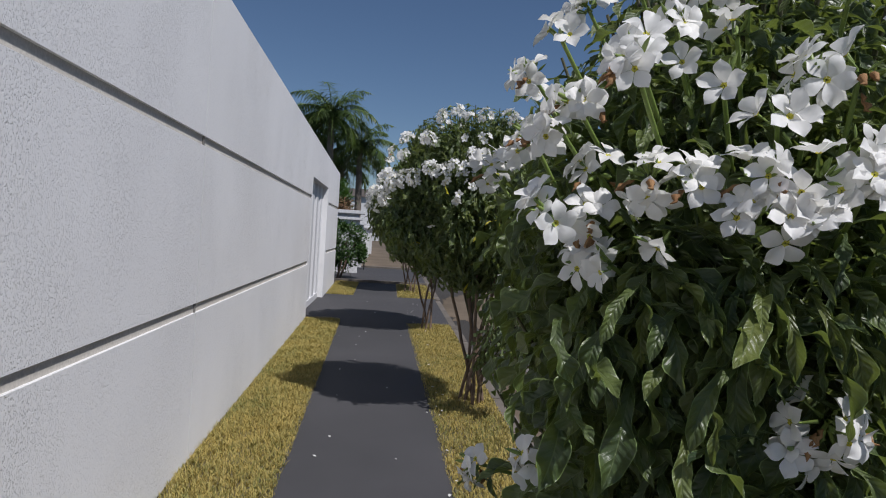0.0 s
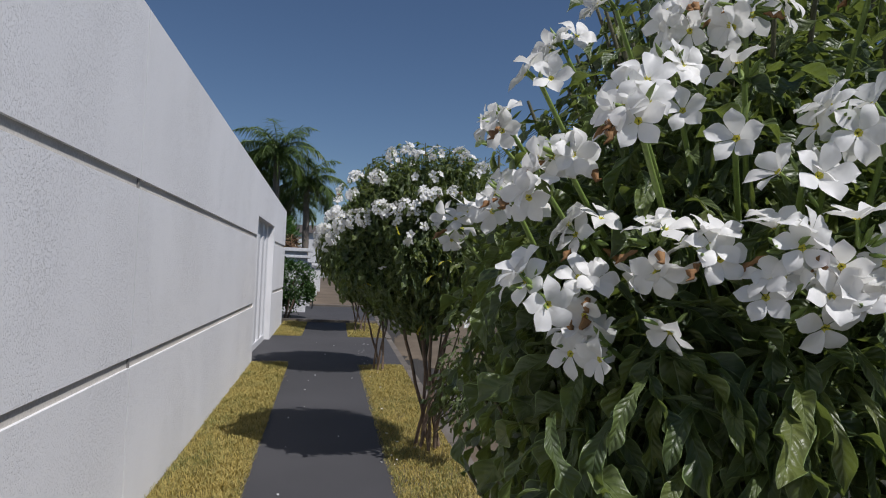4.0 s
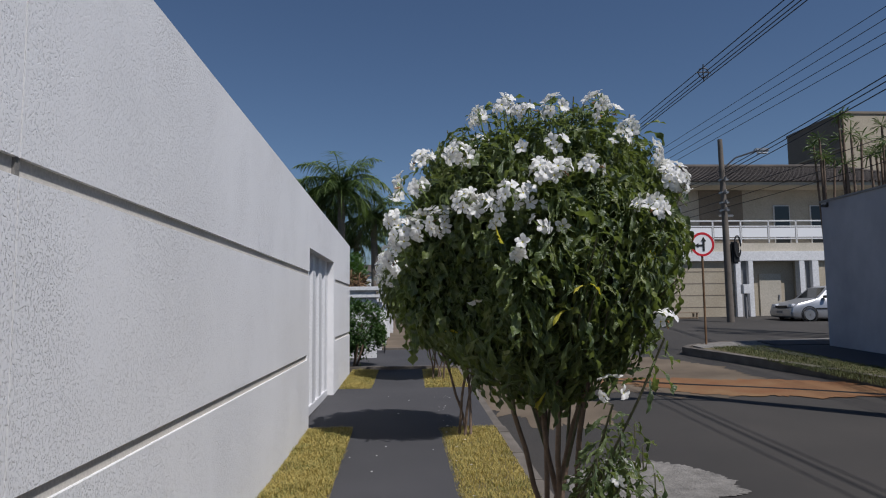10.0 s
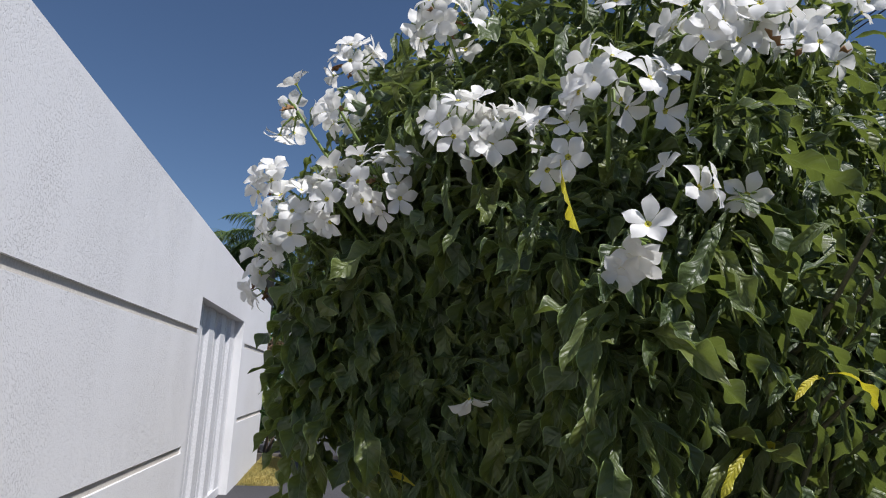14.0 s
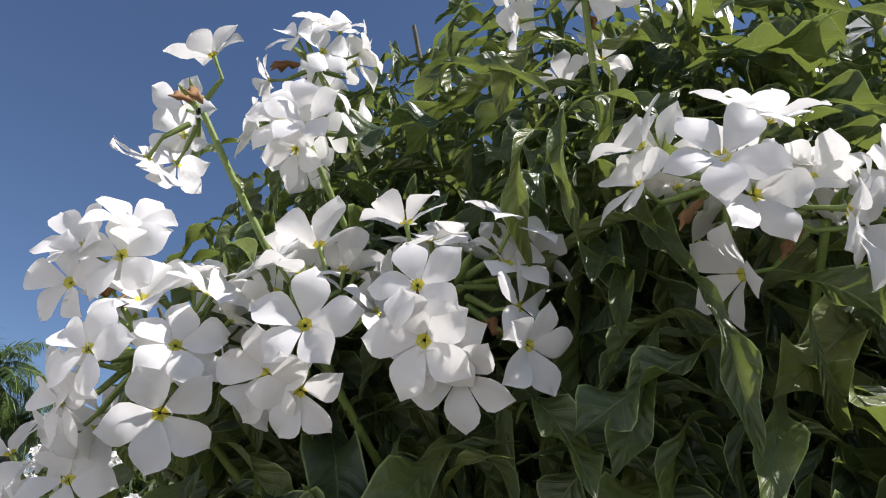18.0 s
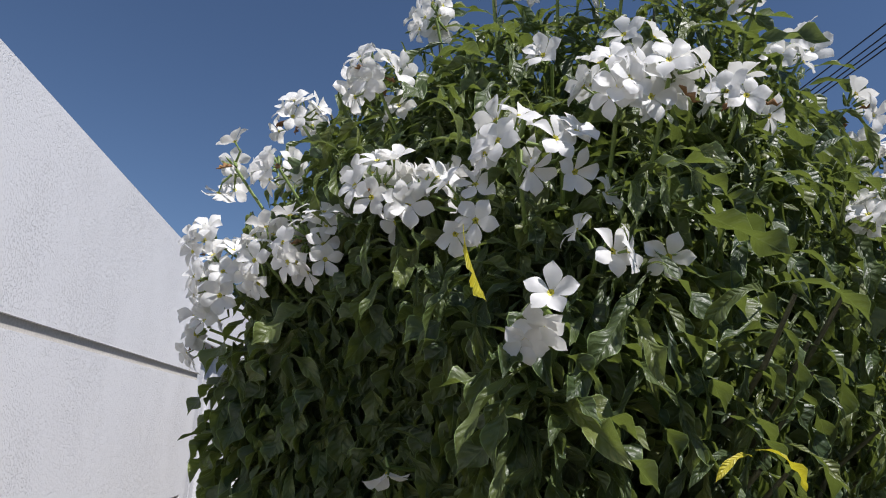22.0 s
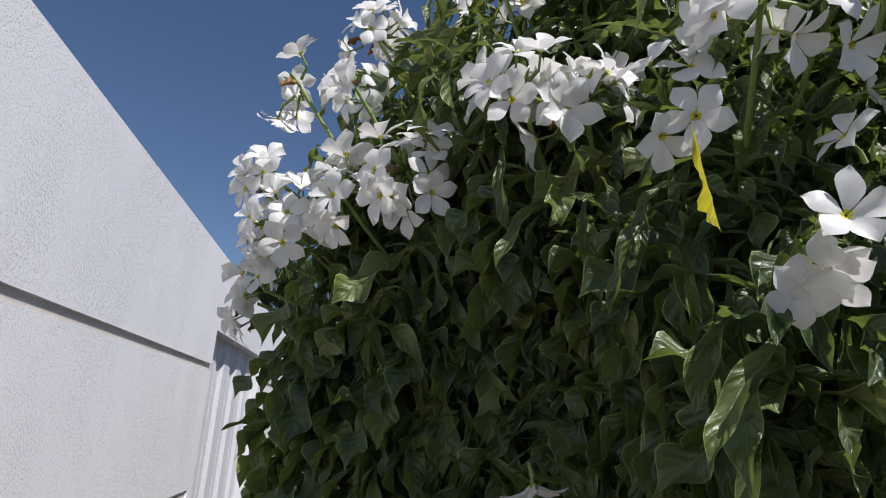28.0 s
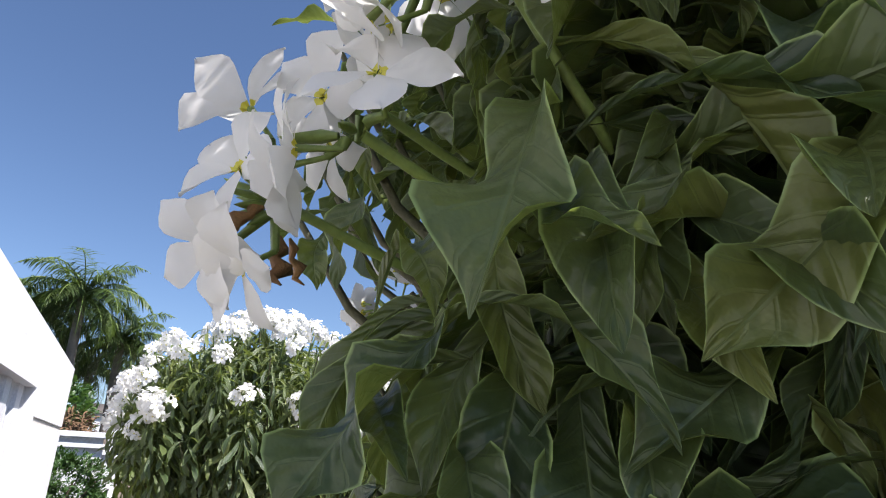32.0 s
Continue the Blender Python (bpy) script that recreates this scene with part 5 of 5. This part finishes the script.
# ---- spiky plants behind the far wall ----
def spiky_plant(x, y, h, seed, label):
    rr = random.Random(seed)
    p = empty("dracaena", (x, y, 0.4), label, "plant", "spiky plants behind the wall")
    for s in range(rr.randint(2, 3)):
        lean = (rr.uniform(-0.25, 0.25), rr.uniform(-0.25, 0.25))
        hh = h * rr.uniform(0.8, 1.0)
        tube("trunk", [(0.05 * s, 0, 0), (lean[0] * 0.5, lean[1] * 0.5, hh * 0.5), (lean[0], lean[1], hh)], (0.05, 0.04, 0.03), BARK, p, 6)
        places = []
        for i in range(34):
            d = np.array([rr.gauss(0, 1), rr.gauss(0, 1), rr.gauss(0.35, 0.6)])
            A = axes(d, np.array([0, 0, 1.0]), rr.uniform(0.25, 0.42))
            A[:, 0] *= 0.35
            places.append((rr.randrange(2), A, np.array([lean[0], lean[1], hh])))
        o = new("leaf_tuft", baked("leaf_tuft", LEAVES_LOW, places, PALM_LEAF))
        o.parent = p
    return p


for i, (x, y, h) in enumerate(((12.2, 21.0, 6.0), (12.5, 20.1, 5.7), (12.9, 22.0, 5.9), (13.2, 21.4, 6.9), (13.4, 20.4, 5.6), (13.9, 20.8, 6.2), (14.5, 20.0, 5.9))):
    spiky_plant(x, y, h, 60 + i, "thin-stemmed spiky plant rising behind the grey wall")


# ---- beyond the end of the wall: hedge, gate wall, palms ----
def leafy_mass(name, at, radii, count, seed, label, category, size=0.09, variants=OVALS, material=HEDGE_LEAF):
    """A rounded shrub: short stems and many oval leaves in uneven clumps."""
    rr = random.Random(seed)
    e = empty(name, at, label, category)
    places = []
    lumps = [(rr.uniform(0, 6.28), rr.uniform(-0.5, 1.0), rr.uniform(0.75, 1.08)) for _ in range(40)]
    for i in range(count):
        a, z, k = rr.choice(lumps)
        a += rr.gauss(0, 0.25)
        z = max(-0.95, min(0.98, z + rr.gauss(0, 0.15)))
        c = math.sqrt(max(0.0, 1 - z * z))
        d = np.array([c * math.cos(a), c * math.sin(a), z])
        q = d * np.array(radii) * k * rr.uniform(0.82, 1.03)
        dd = d + np.array([rr.gauss(0, 0.6), rr.gauss(0, 0.6), rr.gauss(0.1, 0.5)])
        places.append((rr.randrange(len(variants)), axes(dd, d + np.array([0, 0, 0.8]), size * rr.uniform(0.7, 1.3)), q + np.array([0, 0, radii[2]])))
    f = new("foliage", baked("foliage", variants, places, material))
    f.parent = e
    tagged(f, kind="stuff")
    for k in range(6):
        a = k * 1.05
        tube("stem", [(0.1 * math.cos(a), 0.1 * math.sin(a), -0.02), (0.4 * radii[0] * math.cos(a), 0.4 * radii[1] * math.sin(a), radii[2]), (0.7 * radii[0] * math.cos(a), 0.7 * radii[1] * math.sin(a), radii[2] * 1.5)], (0.03, 0.02, 0.01), BARK, e, 6)
    return e


leafy_mass("hedge_bush", (-1.12, 17.75, 0.0), (0.80, 0.6, 0.74), 11000, 71, "rounded dark green leafy bush at the end of the white wall", "bush", 0.075)


def gate_wall():
    g = empty("garden_wall", (0, 19.6, 0), "low white garden wall with stepped projecting cap slabs", "wall")
    boxed("wall_face", -4.0, -0.66, 0, 0.3, 0, 1.60, HOUSE_WHITE, g, 0.01)
    boxed("cap", -4.1, -0.58, -0.08, 0.38, 1.60, 1.68, HOUSE_WHITE, g, 0.01)
    boxed("cap_neck", -4.0, -0.68, 0.0, 0.3, 1.68, 1.78, HOUSE_WHITE, g)
    boxed("cap", -4.14, -0.52, -0.12, 0.42, 1.78, 1.88, HOUSE_WHITE, g, 0.01)
    for k, (y, x, z) in enumerate(((2.2, -0.62, 1.5), (4.6, -0.58, 1.42), (7.4, -0.55, 1.4), (10.5, -0.5, 1.4))):
        boxed("pier", x - 0.5, x, y, y + 0.4, 0, z, HOUSE_WHITE, g, 0.01)
        boxed("pier_cap", x - 0.58, x + 0.1, y - 0.08, y + 0.48, z, z + 0.1, HOUSE_WHITE, g, 0.01)
        boxed("side_wall", x - 0.35, x - 0.15, y + 0.4, y + 2.6, 0, z - 0.25, HOUSE_WHITE, g)
    for i in range(7):
        boxed("fence_bar", -0.52, -0.50, 1.2 + 0.12 * i, 1.22 + 0.12 * i, 0.1, 0.85, BLACK, g)
    boxed("fence_rail", -0.525, -0.495, 1.15, 2.1, 0.82, 0.86, BLACK, g)
    return g


gate_wall()


def palm(at, trunk_h, fronds, length, seed):
    """Feather palm: ringed trunk, arching fronds of many narrow leaflets."""
    rr = random.Random(seed)
    p = empty("palm_tree", at, "feather palm with arching green fronds behind the garden wall", "palm tree", "palms behind the wall")
    tube("trunk", [(0, 0, -0.1), (0.05, 0, trunk_h * 0.5), (0.0, 0.05, trunk_h)], (0.17, 0.13, 0.11), PALM_BARK, p, 12)
    blade = (np.array([(-0.5, 0, 0), (0.5, 0, 0), (0.45, 0.5, 0.03), (-0.45, 0.5, 0.03), (0.05, 1, -0.12), (-0.05, 1, -0.12)]),
             np.array([(0, 1, 2, 3), (3, 2, 4, 5)]), np.array([(0, 0.2), (0, 0.8), (0.5, 0.8), (0.5, 0.2), (1, 0.6), (1, 0.4)]))
    for i in range(fronds):
        a = i * 2.4 + rr.uniform(-0.2, 0.2)
        el = 1.25 - 1.75 * (i / fronds) + rr.uniform(-0.1, 0.1)
        L = length * rr.uniform(0.85, 1.1)
        pts, q, ang = [], np.array([0.0, 0.05, trunk_h]), el
        for k in range(12):
            pts.append(q.copy())
            q = q + np.array([math.cos(a) * math.cos(ang), math.sin(a) * math.cos(ang), math.sin(ang)]) * L / 11
            ang -= 0.10 + 0.016 * k
        places = []
        for k in range(2, 46):
            t = k / 46 * 11
            j = min(int(t), 10)
            o = pts[j] * (1 - t + j) + pts[j + 1] * (t - j)
            d = pts[j + 1] - pts[j]
            d /= np.linalg.norm(d)
            side = np.cross(d, (0, 0, 1.0))
            side /= np.linalg.norm(side) + 1e-9
            ll = L * 0.30 * math.sin(math.pi * min(1, 0.12 + k / 50)) * rr.uniform(0.8, 1.1)
            for s in (-1, 1):
                w = side * s + d * 0.55 + np.array([0, 0, rr.uniform(-1.1, 0.1)])
                A = axes(w, np.array([0, 0, 1.0]), ll)
                A[:, 0] *= 0.035 / ll * 1.0
                places.append((0, A, o))
        f = tube("frond", pts, [0.022 - 0.0016 * k for k in range(12)], STEM, p, 5)
        leaflets = new("frond_foliage", baked("frond_foliage", [blade], places, PALM_LEAF))
        leaflets.parent = f
        tagged(leaflets, kind="stuff")
    return p


palm((-2.15, 25.2, 0), 5.5, 32, 2.05, 81)
palm((-1.1, 26.5, 0), 4.6, 30, 1.9, 82)
palm((-3.3, 27.0, 0), 5.3, 30, 2.0, 83)
palm((-1.9, 28.5, 0), 4.0, 26, 1.8, 84)
leafy_mass("garden_tree", (-2.6, 24.0, 1.1), (1.5, 1.0, 1.1), 3200, 85, "dense dark foliage under the palms behind the garden wall", "tree", 0.16)
leafy_mass("dead_palm_crown", (-1.5, 23.2, 1.75), (0.42, 0.4, 0.32), 500, 86, "brown withered fronds hanging over the garden wall", "fronds", 0.2, LEAVES_LOW, RUST)

# ---- the far end of the street ----
rf = random.Random(9)
for i in range(16):
    y = 55 + i * 7 + rf.uniform(-2, 2)
    x = rf.choice((-1, 1)) * rf.uniform(2.5, 9) + 2
    w, d, hh = rf.uniform(3, 6), rf.uniform(3, 6), rf.uniform(2.2, 5.5)
    e = empty("distant_house", (x, y, 0), "small pale house far down the street", "house", "houses down the street")
    boxed("wall", -w / 2, w / 2, 0, d, -0.2, hh, rf.choice((HOUSE_WHITE, CREAM, BEIGE)), e)
    V = [(-w / 2 - 0.3, -0.3, hh), (w / 2 + 0.3, -0.3, hh), (w / 2 + 0.3, d + 0.3, hh), (-w / 2 - 0.3, d + 0.3, hh), (-w / 2, d / 2, hh + 0.9), (w / 2, d / 2, hh + 0.9)]
    obj("roof", V, [(0, 1, 5, 4), (1, 2, 5), (2, 3, 4, 5), (3, 0, 4)], ROOF, e)
    for k in range(2):
        wd = boxed("window", -w / 4 + k * w / 3, -w / 4 + k * w / 3 + 0.8, -0.04, 0.0, 1.0, 2.0, HOUSE_WHITE, e)
        boxed("pane", -w / 4 + k * w / 3 + 0.06, -w / 4 + k * w / 3 + 0.74, -0.06, -0.041, 1.06, 1.94, GLASS_DARK, wd)
for i in range(9):
    leafy_mass("distant_tree", (rf.uniform(-9, 14), 46 + i * 11, -0.1), (2.2, 2.2, 2.0), 700, 90 + i, "dark green tree far down the street", "tree", 0.45)
